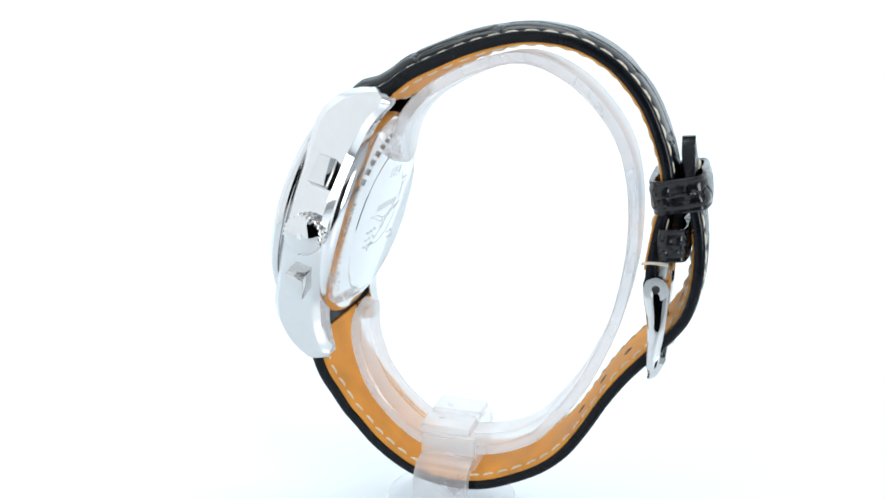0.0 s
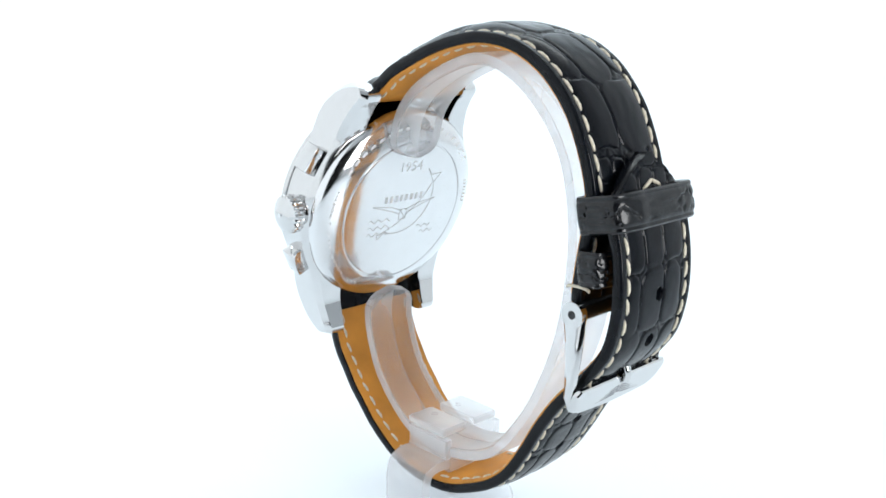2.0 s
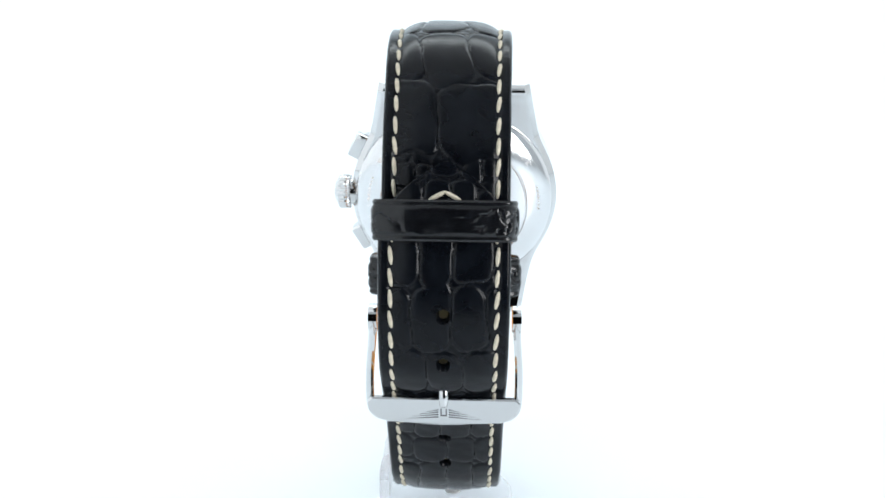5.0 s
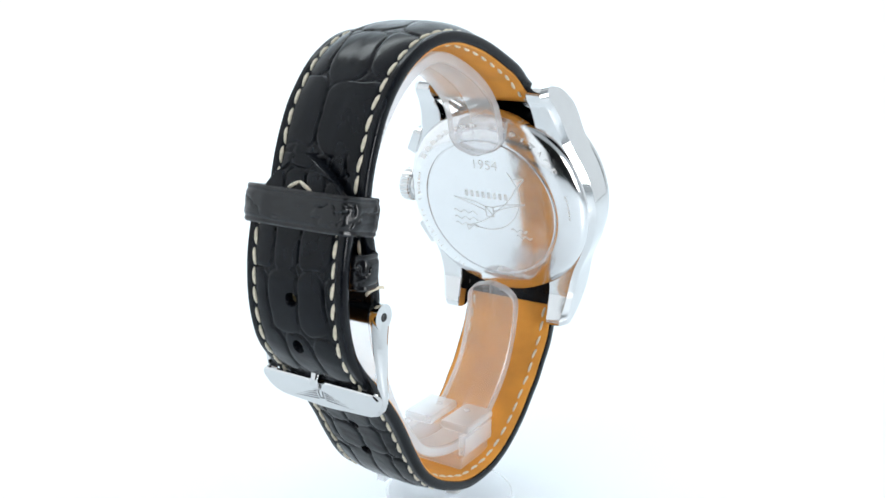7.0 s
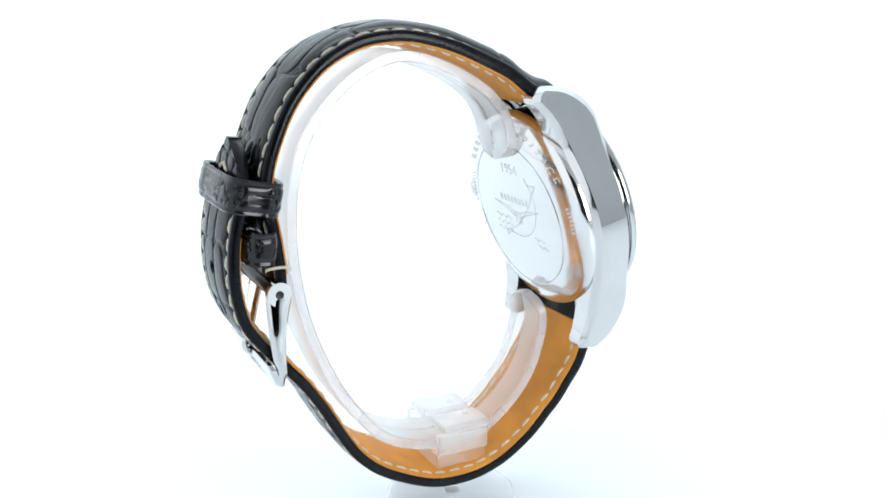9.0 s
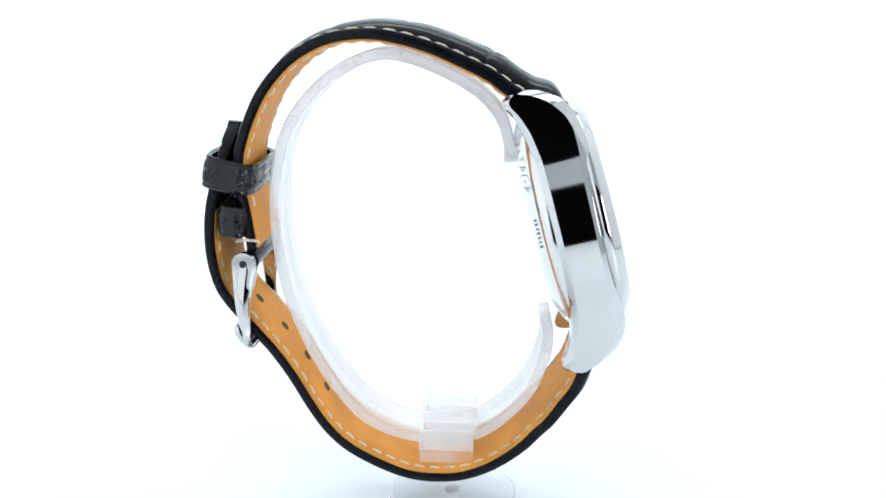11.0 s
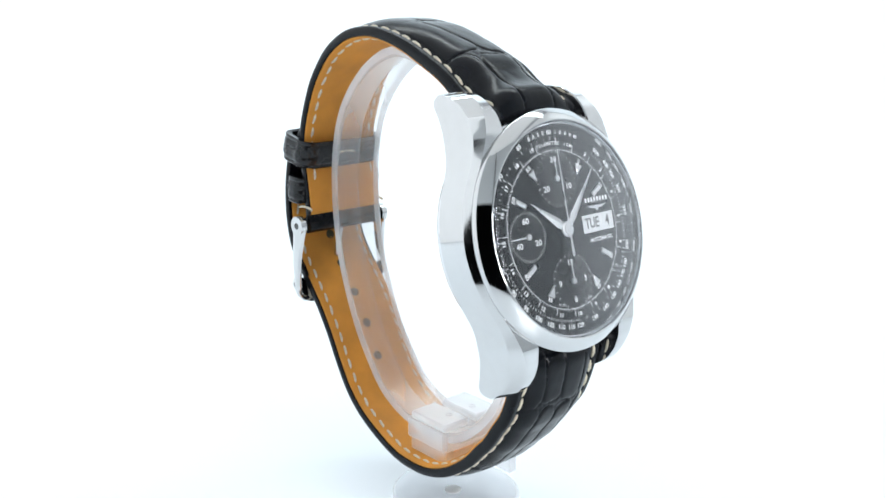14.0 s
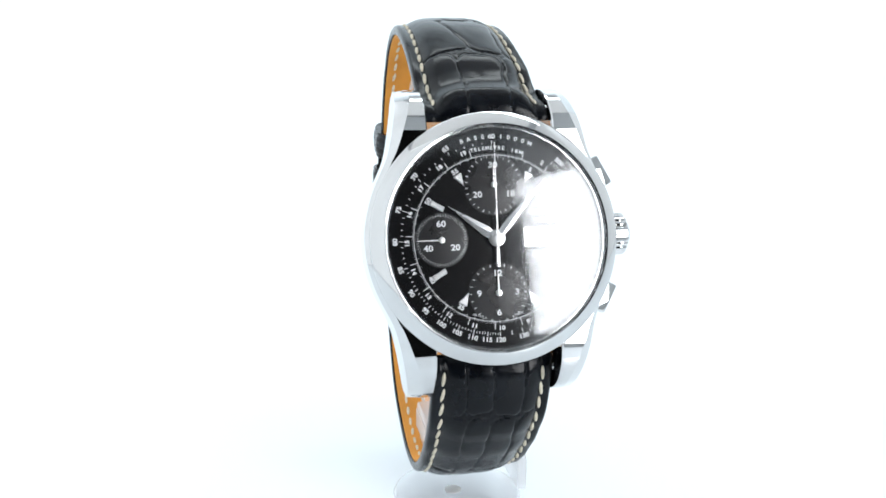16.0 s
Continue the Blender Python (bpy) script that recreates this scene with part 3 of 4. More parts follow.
def strap(name, path, half, edge_t, pad, rows, holes, tip, label, seed, lining_end):
    """A padded strap along a path in the upright middle plane: leather shell, lining and thread."""
    rng = random.Random(seed)
    u, p = curve_points(path, 0.2)
    tan = np.gradient(p, axis=0)
    tan /= np.linalg.norm(tan, axis=1)[:, None]
    nor = np.stack([-tan[:, 1], tan[:, 0]], 1)
    mid = np.array([10.0, 45.0])
    if np.mean(np.sum(nor * (p - mid), 1)) < 0:
        nor = -nor
    L = u[-1]
    width = np.array([half(x) for x in u])
    if tip:
        k = np.clip((L - u) / 11.0, 0, 1)
        width = width * np.clip(np.sin(k * math.pi / 2) ** 0.8, 0.08, 1)
    thick = np.array([edge_t(x) for x in u])
    lift = 0.4 if tip else 0.78               # how full the padding is where the strap meets the case
    puff = np.array([pad(x) * (lift + (1 - lift) * min(1, x / 14)) for x in u])
    nose = np.sqrt(np.clip(1 - np.clip(1 - u / 4.0, 0, 1) ** 2, 0.02, 1))
    thick, puff = thick * nose, puff * nose
    nv = 96
    f = np.linspace(-1, 1, nv + 1)
    V = width[:, None] * f[None, :]
    U = np.repeat(u[:, None], nv + 1, 1)
    full = np.array([half(x) for x in u])[:, None]
    inner = np.clip(np.abs(V) / np.maximum(full - 2.1, 0.1), 0, 1)
    H = thick[:, None] + puff[:, None] * (1 - inner ** 4) - 0.35 * np.clip((np.abs(f)[None, :] - 0.955) / 0.045, 0, 1) ** 2
    # sunk seam
    H -= 0.22 * np.exp(-((np.abs(V) - (full - 1.75)) / 0.32) ** 2) * (np.abs(V) < width[:, None] - 0.6)
    WU = U + 0.25 * np.sin(V * 0.55 + U * 0.13 + seed) + 0.14 * np.sin(V * 1.3 + U * 0.41)
    WV = V + 0.15 * np.sin(U * 0.42 + V * 0.21 + seed) + 0.09 * np.sin(U * 1.15 + V * 0.5)
    gap = scale_field(rows, WU, WV, rng)
    inside = np.clip((full - 1.3 - np.abs(V)) / 0.8, 0, 1)
    # flat scales with rounded shoulders, sunk creases, and a fine ridge and puckers in the wider gaps
    H -= inside * (0.27 / (1 + np.exp(-(gap - 0.02) / 0.06)) + 0.09 * np.exp(np.minimum(gap, 0) / 0.4))
    H += inside * np.clip((gap - 0.12) / 0.25, 0, 1) * (0.18 + 0.05 * np.sin(WU * 3.1 + 1.7 * np.sin(WV * 1.9)) * np.sin(WV * 2.7 + 1.3 * np.sin(WU * 1.7)))
    for k in range(9):
        a, w, ph = rng.uniform(0, math.pi), rng.uniform(1.0, 3.2), rng.uniform(0, 6)
        H += inside * 0.0045 / math.sqrt(w) * np.sin(w * (U * math.cos(a) + V * math.sin(a)) + ph + 1.3 * np.sin(0.5 * U + ph) + 1.1 * np.sin(0.7 * V - ph))
    for c in holes:
        H -= 1.3 * np.clip((1.0 - np.hypot(U - c, V)) / 0.25, 0, 1)
    rows_out = []
    for i in range(len(u)):
        q = p[i]
        r = [(V[i, j], q[0] + nor[i, 0] * H[i, j], q[1] + nor[i, 1] * H[i, j]) for j in range(nv + 1)]
        w, t = width[i], H[i, -1]
        r += [(w + 0.12, q[0] + nor[i, 0] * t * 0.75, q[1] + nor[i, 1] * t * 0.75), (w + 0.15, q[0] + nor[i, 0] * t * 0.4, q[1] + nor[i, 1] * t * 0.4), (w, *(q + nor[i] * 0.12)),
              (w - 0.25, *q), (0, *q), (-w + 0.25, *q), (-w, *(q + nor[i] * 0.12)), (-w - 0.15, q[0] + nor[i, 0] * t * 0.4, q[1] + nor[i, 1] * t * 0.4), (-w - 0.12, q[0] + nor[i, 0] * t * 0.75, q[1] + nor[i, 1] * t * 0.75)]
        rows_out.append(r)
    bm = bmesh.new()
    grid_mesh(bm, rows_out, close_v=True, caps=True)
    shell = part(name, bm, LEATHER, watch, label)
    # lining
    bm = bmesh.new()
    rl = []
    for i in range(0, len(u), 3):
        if u[i] < 4.6 or u[i] > lining_end:
            continue
        w = max(0.2, width[i] - (0.3 if u[i] < 95 else 0.7))
        q = p[i]
        rl.append([(x, *(q - nor[i] * d)) for x, d in ((-w, -0.05), (-w, 0.22), (-w + 0.25, 0.34), (-w * 0.5, 0.42), (0, 0.45), (w * 0.5, 0.42), (w - 0.25, 0.34), (w, 0.22), (w, -0.05))])
    grid_mesh(bm, rl, close_v=True, caps=True)
    part("lining", bm, TAN, shell, "tan calf leather lining")
    # flat dark discs carry the holes' shade as colour, inside and outside
    for c in holes:
        i = int(np.argmin(abs(u - c)))
        if c < lining_end:
            q, n, t = p[i], nor[i], tan[i]
            m = Matrix(((1, 0, 0, 0), (0, t[0], -n[0], q[0] - n[0] * 0.47), (0, t[1], -n[1], q[1] - n[1] * 0.47), (0, 0, 0, 1)))
            part("strap_hole", lathe([(0, 0.0), (0.75, 0.0), (0.95, 0.06), (1.05, 0.0)], 18), HOLE_SHADE, shell, "dark disc painted as the shade of a hole in the lining", MM @ m)
        q, n, t = p[i], nor[i], tan[i]
        hh = float(np.max(H[max(0, i - 8):i + 8])) - 1.25
        m = Matrix(((1, 0, 0, 0), (0, t[0], n[0], q[0] + n[0] * hh), (0, t[1], n[1], q[1] + n[1] * hh), (0, 0, 0, 1)))
        part("strap_hole", lathe([(0, 0.0), (0.8, 0.0)], 18), HOLE_SHADE, shell, "dark disc painted as the shade in a strap hole", MM @ m)
    # thread
    me_out, me_in = stitch_mesh(1.46, 0.34), stitch_mesh(1.2, 0.30)
    s = 3.6
    end = L - (9.0 if tip else 10.0)
    while s < end:
        i = int(np.argmin(abs(u - s)))
        for side in (-1, 1):
            j = int(round((side * (full[i, 0] - 1.75) / max(width[i], 0.1) + 1) / 2 * nv))
            lean = rng.uniform(-4, 4) + side * 7
            if 0 <= j <= nv:
                t, n, q = tan[i], nor[i], p[i]
                h = H[i, j] + 0.12
                place_stitch(me_out, shell, V[i, j], q + n * h, t, n, lean)
                if 6 < s < lining_end - 2:
                    place_stitch(me_in, shell, side * (full[i, 0] - 1.9), q - n * 0.42, t, -n, lean)
        s += 3.05
    if tip:
        i = int(np.argmin(abs(u - (L - 5.2))))
        for side in (-1, 1):
            place_stitch(me_out, shell, side * 1.1, p[i] + nor[i] * (H[i, nv // 2] + 0.12), tan[i], nor[i], -side * 62)
    return u, p, tan, nor, shell


STITCH = {}


def stitch_mesh(half_len, r):
    key = (half_len, r)
    if key not in STITCH:
        bm = bmesh.new()
        prof = [(-1.0, 0.0, -0.5), (-0.85, 0.55, -0.2), (-0.4, 0.95, 0.15), (0.4, 0.95, 0.15), (0.85, 0.55, -0.2), (1.0, 0.0, -0.5)]
        rows = [[(k * r * math.cos(a), y * half_len, lift * r + k * r * math.sin(a) * 0.8) for y, k, lift in prof] for a in np.linspace(0, 2 * math.pi, 8, endpoint=False)]
        grid_mesh(bm, rows, close_u=True)
        bmesh.ops.remove_doubles(bm, verts=bm.verts, dist=1e-5)
        bm.transform(Matrix.Diagonal((0.001, 0.001, 0.001, 1)))
        bmesh.ops.recalc_face_normals(bm, faces=bm.faces)
        me = bpy.data.meshes.new("stitch")
        bm.to_mesh(me)
        bm.free()
        me.materials.append(THREAD)
        me.shade_smooth()
        STITCH[key] = me
    return STITCH[key]


def place_stitch(me, parent, x, q, t, n, lean):
    ob = new("stitch", me)
    ob.parent = parent
    m = Matrix(((1, 0, 0, x), (0, t[0], n[0], q[0]), (0, t[1], n[1], q[1]), (0, 0, 0, 1)))
    if m.to_3x3().determinant() < 0:
        m = m @ Matrix.Diagonal((-1, 1, 1, 1))
    m = MM @ m @ pose(0, 0, 0, 0, 0, lean)
    loc, rot, _ = m.decompose()
    ob.matrix_basis = Matrix.LocRotScale(loc, rot, None)


UPPER_ROWS = [(-3.0, 16.8, ((-3.1, -2.8), (4.0, 5.2))), (16.8, 32.0, ((0.3, -3.2), (6.0, 6.4))), (32.0, 44.0, ((-1.2, -3.4), (3.6, 5.2))), (44.0, 55.1, ((4.8, 3.4), (-2.2, -4.6))), (55.1, 66.5, ((1.9, 0.9),)),
              (66.5, 70.5, (4.6, 1.2, -2.4, -5.4)), (70.5, 75.5, (-4, 0.5, 4)), (75.5, 81.5, (-3, 2.6)), (81.5, 92.0, (-4, 0.5, 4))]
upper = strap("upper_strap", UPPER, lambda x: 10.45 - 1.05 * min(1, max(0, x - 16) / 40), lambda x: 2.5 - 0.6 * min(1, x / 40), lambda x: 3.0 - 1.9 * min(1, x / 60) - 0.6 * min(1, max(0, x - 28) / 16), UPPER_ROWS, (), False,
              "black alligator leather strap half with cream stitching", 3, 88.4)
u_low = curve_points(LOWER, 0.24)


def low_at(y, z):
    return float(u_low[0][np.argmin(np.hypot(u_low[1][:, 0] - y, u_low[1][:, 1] - z))])


H1 = low_at(44.3, 49.6)
HOLES = [H1 - 7.45 * k for k in range(6)]
LOWER_ROWS = [(-3, 10.8, (-4.6, 0.0, 5.4)), (10.8, 30.0, ((-4.3, -3.8), (0.4, -0.4), (4.6, 4.9))), (30.0, 41.0, (-4.0, 1.0, 5.2)), (41.0, 53.0, ((-4.8, -4.2), (0.4, -0.4), (5.0, 4.4))), (53.0, H1 - 37.0, (-4.8, -0.2, 4.6)),
              (H1 - 37.0, H1 - 29.5, ((-5.0, -4.6), -0.2, (5.6, 5.0))), (H1 - 29.5, H1 - 23.5, (-4.4, 0.8, 5.0)), (H1 - 23.5, H1 - 14.2, ((-3.2, -3.8), (0.6, 0.2), (4.4, 4.8))), (H1 - 14.2, H1 - 5.6, ((2.2, 3.0), (-3.4, -2.6))),
              (H1 - 5.6, H1 + 4.5, ((4.2, 5.0), (-1.0, -1.4), (-6.6, -6.0))), (H1 + 4.5, H1 + 13.4, ((3.6, 3.9), (-1.0, -1.4), (-7.4, -7.2))), (H1 + 13.4, H1 + 19.0, (3.0, -1.0, -4.6)), (H1 + 19.0, H1 + 28.0, (2.6, -2.0))]
lower = strap("lower_strap", LOWER, lambda x: 10.4 - 0.9 * min(1, max(0, x - 12) / 40), lambda x: 2.4 - 0.55 * min(1, x / 40), lambda x: 2.2 - 1.75 * min(1, x / 70), LOWER_ROWS, HOLES, True,
              "black alligator leather strap half with punched holes", 8, 118.0)


def keeper(cy, cz, half_x, half_y, height, lean, label):
    """A flat leather band bent round both straps."""
    bm = bmesh.new()
    rows = []
    n = 220
    hh = height / 2
    seams = [-hh, -hh + 0.3, -hh + 0.6, -hh + 0.8, -hh + 1.1] + list(np.linspace(-hh + 1.4, hh - 1.4, 15)) + [hh - 1.1, hh - 0.8, hh - 0.6, hh - 0.3, hh]
    for i in range(n):
        a = 2 * math.pi * i / n
        e = 0.40
        c, s = math.cos(a), math.sin(a)
        x = half_x * math.copysign(abs(c) ** e, c)
        y = half_y * math.copysign(abs(s) ** e, s)
        k = 1 - 1.1 / math.hypot(x, y)
        w = 1 + 0.02 * noise.noise(Vector((x * 0.5, y * 0.7, cz)))
        x, y = x * w, y * w
        nx, ny = c * abs(c) ** 0.6, s * abs(s) ** 0.6
        nl = math.hypot(nx, ny) or 1
        line = [(x * k, y * k, -hh + 0.2)]
        for z in seams:
            lift = 0.28 * min(1.0, (hh - abs(z)) / 0.35) - 0.16 * math.exp(-((hh - abs(z) - 0.75) / 0.17) ** 2)
            inner = max(0.0, min(1.0, (hh - abs(z) - 1.0) / 0.5))
            # hide creases: long arcs across the band and short ones between them
            q = Vector((x * 0.33 + cz, y * 0.5, z * 0.42))
            ridge = abs(noise.noise(q) + 0.35 * noise.noise(q * 2.7))
            lift += inner * (0.14 - 0.26 * math.exp(-(ridge / 0.075) ** 2) + 0.10 * noise.noise(q * 1.6))
            line.append((x + nx / nl * lift, y + ny / nl * lift, z))
        rows.append(line + [(x * k, y * k, hh - 0.2)])
    grid_mesh(bm, rows, close_u=True, close_v=True)
    return part("keeper", bm, KEEPER, watch, label, MM @ pose(0, cy, cz, lean, 0, 0))


kp = keeper(41.3, 62.6, 10.3, 4.75, 5.9, 12, "black alligator leather sliding keeper")
keeper(40.7, 54.2, 10.9, 2.6, 5.6, 4, "black alligator leather fixed keeper")
for x, dx in ((-1.2, 1.1), (1.6, 1.6)):
    bm = bmesh.new()
    bmesh.ops.create_uvsphere(bm, u_segments=12, v_segments=8, radius=1, matrix=Matrix.Translation((x, 36.35, 62.0)) @ Matrix.Diagonal((dx, 0.18, 0.35, 1)))
    part("stitch", bm, THREAD, kp, "cream thread joining the keeper")
# thread across the turned end at the buckle
for s in (-1, 1):
    bm = bmesh.new()
    rows = [[(s * 9.5 + 0.28 * math.cos(b), 38.0 + 2.2 * math.cos(a), 50.3 + 0.9 * math.sin(a) * 0.4 + 0.28 * math.sin(b)) for b in np.linspace(0, 2 * math.pi, 8, endpoint=False)] for a in np.linspace(0, math.pi, 9)]
    grid_mesh(bm, rows, close_v=True, caps=True)
    part("stitch", bm, THREAD, upper[4], "cream thread across the turned strap end")
# turned end round the buckle bar
bm = bmesh.new()
bmesh.ops.create_cone(bm, segments=28, radius1=1.75, radius2=1.75, depth=18.6, cap_ends=True, matrix=Matrix.Translation((0, 38.0, 46.6)) @ pose(0, 0, 0, 0, 90, 0))
part("turned_end", bm, LEATHER, upper[4], "black leather turned round the buckle bar")


def build_buckle():
    bm = bmesh.new()
    # one frame: two flanks and the broad lower bar, swept as sections round a rounded U
    path = [(-11.2, 46.6), (-11.4, 43), (-11.7, 39), (-11.8, 35.5), (-11.7, 32.4), (-10.9, 30.7), (-9.0, 29.9), (0, 29.3), (9.0, 29.9), (10.9, 30.7), (11.7, 32.4), (11.8, 35.5), (11.7, 39), (11.4, 43), (11.2, 46.6)]
    u, p = curve_points(path, 0.5)
    tan = np.gradient(p, axis=0)
    tan /= np.linalg.norm(tan, axis=1)[:, None]
    rows = []
    for i in range(len(u)):
        x, z = p[i]
        nx, nz = tan[i, 1], -tan[i, 0]
        if nx * x + nz * (z - 40) < 0:
            nx, nz = -nx, -nz
        k = min(1, max(0, (z - 30.5) / 15))
        depth = 0.85 + 1.35 * k ** 1.5           # half depth, thick at the hinge
        w = 0.75                                  # half width across
        low = 1 - min(1, max(0, (z - 29.9) / 2.8))
        inset = -0.8
        cy = 38.6 + 0.6 * math.sin(k * math.pi) - 0.3 * (1 - k)
        sec = [(0.0, depth * 0.8), (0.35, depth * 0.3), (0.4, -depth * 0.3), (0.1, -depth * 0.8), (-0.3, -depth), (inset + 0.3, -depth), (inset, -depth * 0.75), (inset, depth * 0.75), (inset + 0.3, depth), (-0.4, depth)]
        cy += 0.2 * low
        rows.append([(x + nx * a, cy + b * (1 - 0.25 * low) + 0.42 * low * max(0.0, z + nz * a - 30.0), z + nz * a) for a, b in sec])
    grid_mesh(bm, rows, close_v=True, caps=True)
    for s in (-1, 1):
        bmesh.ops.create_cone(bm, segments=28, radius1=2.1, radius2=2.1, depth=1.3, cap_ends=True, matrix=Matrix.Translation((s * 10.95, 38.6, 46.6)) @ pose(0, 0, 0, 0, 90, 0))
    # the broad plate along the lower bar, its lower edge bowed
    round_low = lambda x: 29.0 + 0.005 * x * x + 3.6 * (1 - math.sqrt(max(0.0, 1 - (max(0.0, abs(x) - 8.3) / 3.6) ** 2)))
    plate = [(x, round_low(x)) for x in np.linspace(-11.85, 11.85, 49)] + [(11.9, 33.6), (11.2, 34.4), (-11.2, 34.4), (-11.9, 33.6)]
    rim_in = lambda x, z: (x * 0.985, 32.1 + (z - 32.1) * 0.9)
    loops = [[(x, 38.3 + 0.42 * (z - 30.0), z) for x, z in plate], [(x, 39.05 + 0.42 * (z - 30.0), z) for x, z in plate], [(*rim_in(x, z)[:1], 39.35 + 0.42 * (rim_in(x, z)[1] - 30.0), rim_in(x, z)[1]) for x, z in plate]]
    grid_mesh(bm, loops, close_v=True, caps=True)
    b = part("buckle", bm, STEEL, watch, "polished steel pin buckle with winged mark", crisp=30)
    # black discs on the flanks paint the shade inside the pin holes
    for s in (-1, 1):
        bm = lathe([(0, 0.0), (0.45, 0.0), (0.6, 0.08), (0.7, 0.0)], 18)
        part("pin_hole", bm, BLACK, b, "black disc painted as the shade in a drilled pin hole", MM @ Matrix.Translation((s * 11.64, 38.6, 46.6)) @ pose(0, 0, 0, 0, 90 * s, 0))
    bm = bmesh.new()
    rows = []
    for y, z, r in ((38.2, 46.4, 0.8), (39.4, 42, 0.8), (40.3, 38, 0.8), (41.4, 35.8, 0.8), (41.7, 34.6, 0.75), (41.4, 33.4, 0.7), (40.5, 32.8, 0.4)):
        rows.append([(0.75 * r / 0.8 * math.cos(a), y + 0.55 * math.sin(a), z) for a in np.linspace(0, 2 * math.pi, 12, endpoint=False)])
    grid_mesh(bm, rows, close_v=True, caps=True)
    part("tongue", bm, STEEL, b, "polished steel buckle tongue")
    bm = bmesh.new()
    for s in (-1, 1):
        for k in range(4):
            z = 32.2 - k * 0.5
            ln = 1.4 + 1.1 * k
            vs = [(0.8, z + 0.12), (0.8 + ln, z - 0.42), (0.8 + ln + 0.6, z - 0.42), (0.8, z - 0.1)]
            bm.faces.new([bm.verts.new((s * x, 39.38 + 0.42 * (zz - 30.0), zz)) for x, zz in vs])
    for x0, x1, z0, z1 in ((-0.5, -0.3, 31.0, 32.4), (0.3, 0.5, 31.0, 32.4), (-0.5, 0.5, 30.9, 31.1)):
        bm.faces.new([bm.verts.new((x, 39.39 + 0.42 * (z - 30.0), z)) for x, z in ((x0, z0), (x1, z0), (x1, z1), (x0, z1))])
    # the shadow in the cuts is put into the mark's colour
    part("wing_mark", bm, ENGRAVE_SHADE, b, "engraved winged mark")


build_buckle()

# ---- the display stand ----
stand = tagged(new("display_stand"), "clear acrylic watch display stand with open cuff", "display stand")
CUFF = [(-10.9, 64.3), (-10.7, 68.5), (-9.0, 73.6), (-4.8, 78.4), (2.5, 82.6), (10.7, 85.2), (17.0, 84.6), (23.4, 81.2), (28.6, 76.2), (32, 71), (33.8, 65.7), (34.8, 59), (34.8, 51.3), (34.0, 44.6), (32.5, 37.8), (30, 31), (26.7, 24.1), (22.1, 17.4), (17.6, 12.7), (11.0, 9.6), (3, 8.4), (-4.9, 9.7), (-11.2, 14.2), (-16.0, 20.2), (-18.6, 27.5), (-19.0, 32.5), (-18.2, 36.5)]


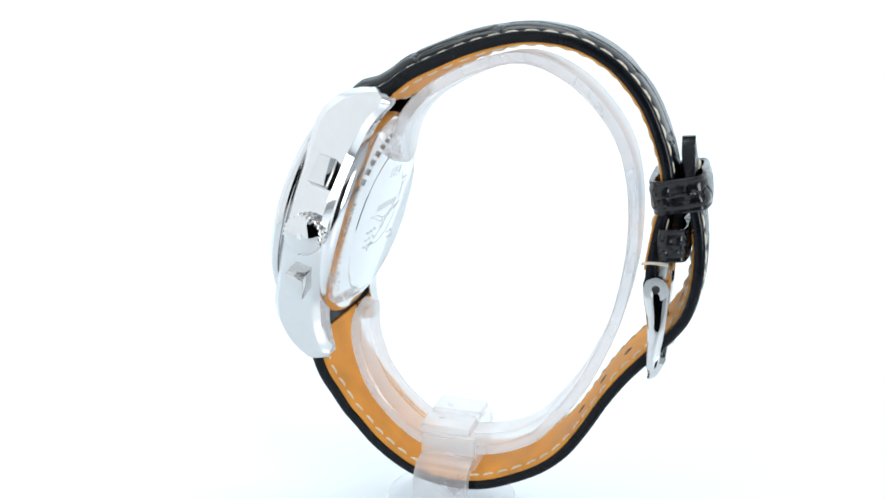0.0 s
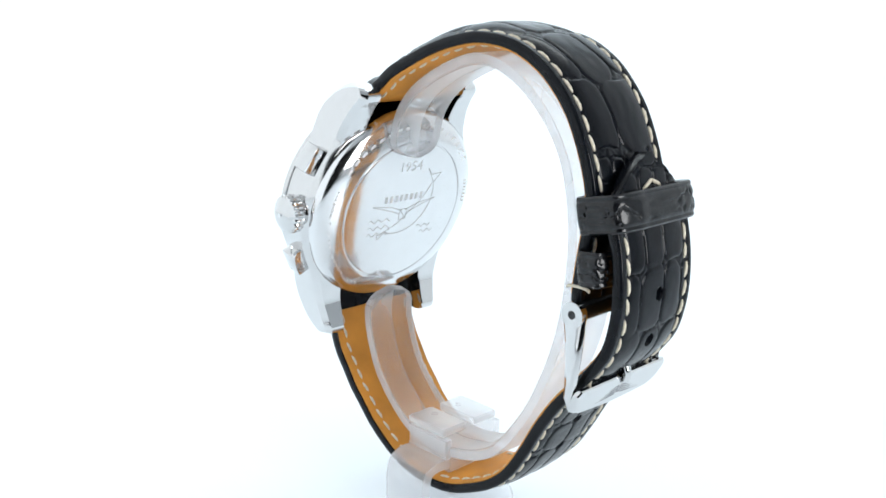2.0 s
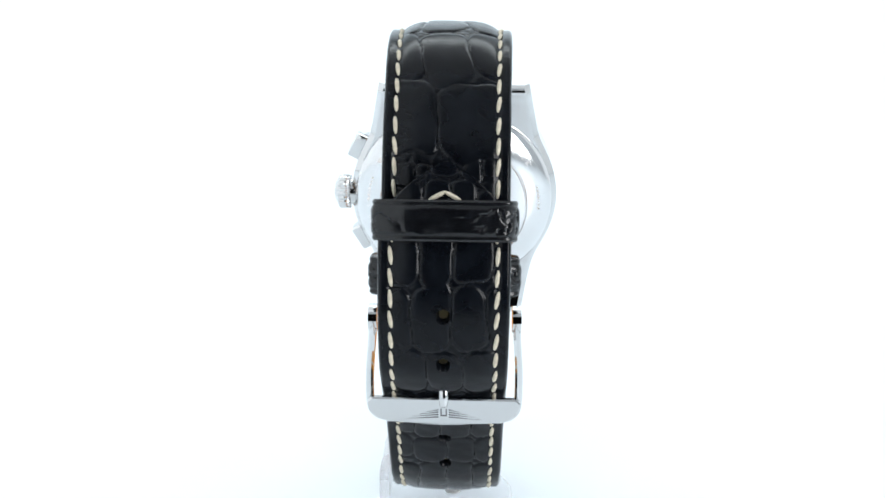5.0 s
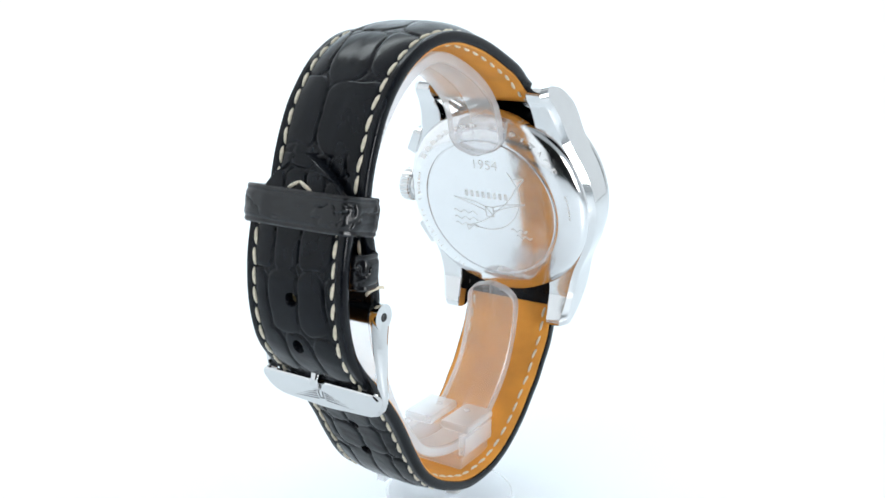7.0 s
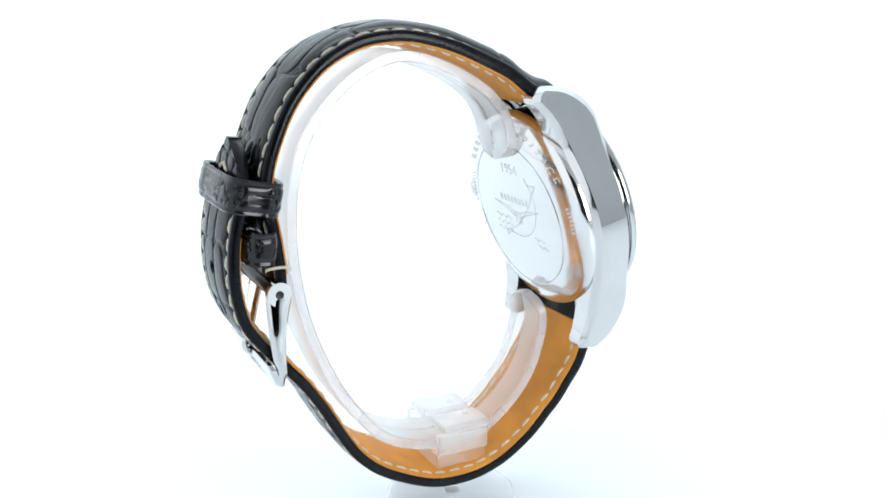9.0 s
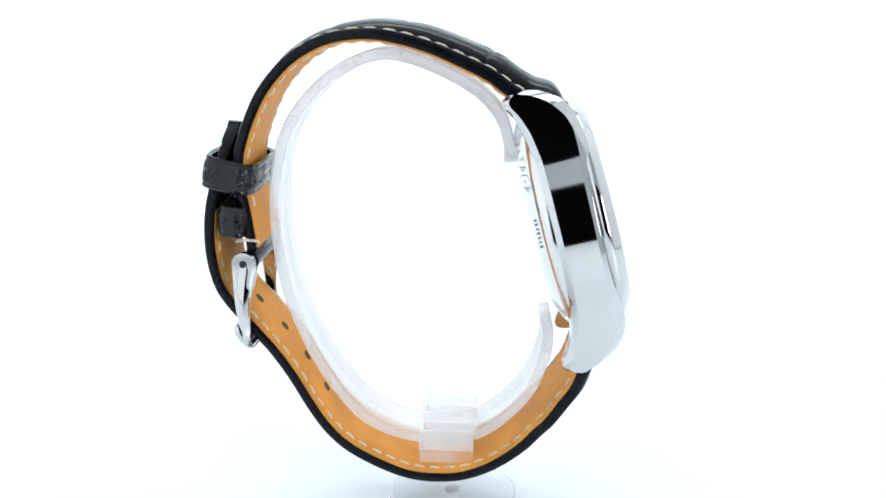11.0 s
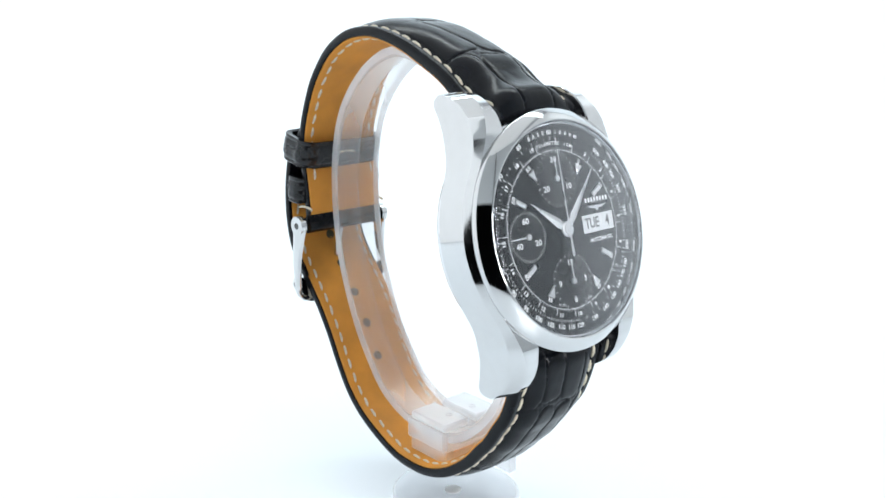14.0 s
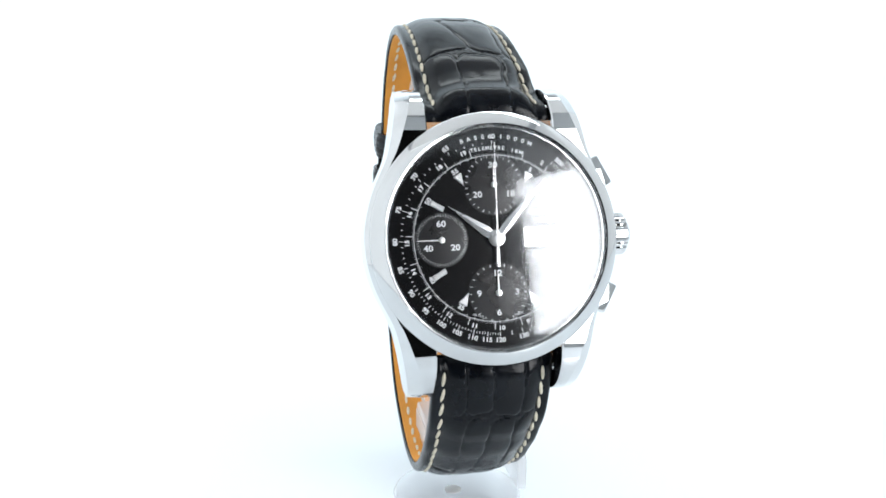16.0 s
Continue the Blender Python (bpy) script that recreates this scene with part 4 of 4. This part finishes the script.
def build_stand():
    u, p = curve_points(CUFF, 0.8)
    tan = np.gradient(p, axis=0)
    tan /= np.linalg.norm(tan, axis=1)[:, None]
    nor = np.stack([tan[:, 1], -tan[:, 0]], 1)
    if np.mean(np.sum(nor * (p - np.array([8.0, 45.0])), 1)) > 0:
        nor = -nor
    L = u[-1]
    rows = []
    for i in range(len(u)):
        e = min(u[i], L - u[i])
        w = 5.7 * math.sqrt(max(0.02, 1 - max(0, (4.5 - e) / 4.5) ** 2.4))
        t = 2.1
        q = p[i]
        sec = [(-w, 0.2), (-w + 0.3, 0), (0, 0.0), (w - 0.3, 0), (w, 0.2), (w, t - 0.4), (w - 0.5, t), (0.3, t), (0, t - 0.12), (-0.3, t), (-w + 0.5, t), (-w, t - 0.4)]
        rows.append([(x + 0.8, *(q + nor[i] * d)) for x, d in sec])
    bm = bmesh.new()
    grid_mesh(bm, rows, close_v=True, caps=True)
    cuff = part("cuff", bm, ACRYLIC, stand, "clear acrylic open cuff")
    parts = [cuff]
    # cut edges of the cuff, the light they gather painted as milkiness
    for side in (-1, 1):
        bm = bmesh.new()
        strip = []
        for i in range(len(u)):
            e = min(u[i], L - u[i])
            w = 5.7 * math.sqrt(max(0.02, 1 - max(0, (4.5 - e) / 4.5) ** 2.4)) + 0.02
            q = p[i]
            strip.append([(side * x + 0.8, *(q + nor[i] * d)) for x, d in ((w - 0.2, 0.05), (w, 0.2), (w, 1.75), (w - 0.25, 2.0))])
        grid_mesh(bm, strip, close_v=True, caps=True)
        parts.append(part("cut_edge", bm, ACRYLIC_EDGE, cuff, "cut edge, its gathered light put into a milkier tone"))
    # clip that grips the cuff: floor and two lipped rails
    parts.append(part("clip", box(-6.6, 6.6, -4.2, 6.6, 5.2, 8.2, 0.5, 2), ACRYLIC_CLIP, stand, crisp=20))
    for s in (-1, 1):
        parts.append(part("rail", box(min(s * 5.9, s * 7.4), max(s * 5.9, s * 7.4), -4.2, 6.6, 8.21, 12.4, 0.35, 2), ACRYLIC_CLIP, stand, crisp=20))
        lip = part("lip", box(min(s * 1.0, s * 7.4), max(s * 1.0, s * 7.4), -4.6, 5.6, 12.41, 14.2, 0.6, 3), ACRYLIC_CLIP, stand, crisp=20)
        parts.append(lip)
        # moulding mark on the lip
        parts.append(part("moulding_mark", lathe([(0.0, 14.21), (0.5, 14.21), (0.62, 14.32), (0.75, 14.21)], 20, s * 3.2, -1.2), ACRYLIC_EDGE, lip))
    for z0, z1 in ((8.4, 8.75), (11.9, 12.2)):
        parts.append(part("moulding_seam", box(7.41, 7.6, -4.1, 6.5, z0, z1, 0.06, 1), ACRYLIC_EDGE, stand))
    # leg: leaves the clip past the strap's edge and bends down to the foot
    mid = [(6.4, 7.2), (9.5, 7.4), (11.6, 6.6), (12.4, 4.6), (12.6, 2), (12.6, -2.6)]
    u, p = curve_points(mid, 0.5)
    tan = np.gradient(p, axis=0)
    tan /= np.linalg.norm(tan, axis=1)[:, None]
    bm = bmesh.new()
    rows = []
    for i in range(len(u)):
        n = np.array([tan[i, 1], -tan[i, 0]])
        a, b = p[i] + n * 0.9, p[i] - n * 0.9
        rows.append([(a[0], -4.0, a[1]), (a[0], 6.4, a[1]), (b[0], 6.4, b[1]), (b[0], -4.0, b[1])])
    grid_mesh(bm, rows, close_v=True, caps=True)
    leg = part("leg", bm, ACRYLIC_CLIP, stand, crisp=20)
    parts.append(leg)
    # milky strips imitate the bright refracted outline of the leg
    for y in (-4.0, 6.2):
        bm = bmesh.new()
        line = []
        for i in range(len(u)):
            n = np.array([tan[i, 1], -tan[i, 0]])
            a, b = p[i] + n * 0.95, p[i] - n * 0.95
            line.append([(a[0], y, a[1]), (a[0], y + 0.25, a[1]), (b[0], y + 0.25, b[1]), (b[0], y, b[1])])
        grid_mesh(bm, line, close_v=True, caps=True)
        parts.append(part("cut_edge", bm, ACRYLIC_EDGE, leg))
    parts.append(part("base", lathe([(0, GROUND), (12.5, GROUND), (13, GROUND + 0.4), (13, GROUND + 1.5), (12.5, GROUND + 1.9), (0, GROUND + 1.9)], 72), ACRYLIC, stand, "round clear acrylic foot"))
    for o in parts:
        o.visible_shadow = False
    part("screw", lathe([(0, 0), (1.7, 0), (1.75, 0.15), (1.4, 0.4), (0.7, 0.55), (0, 0.6)], 28), FROST, stand, "dull grey screw head in the foot", MM @ Matrix.Translation((-0.85, 0, GROUND + 1.9)))


build_stand()


def motions():
    rows = [(t * 0.5, pose(0, 0, 0, 0, 0, -105.4 - 15.125 * t * 0.5)) for t in range(33)]
    walk(watch, rows)
    walk(stand, rows)


motions()
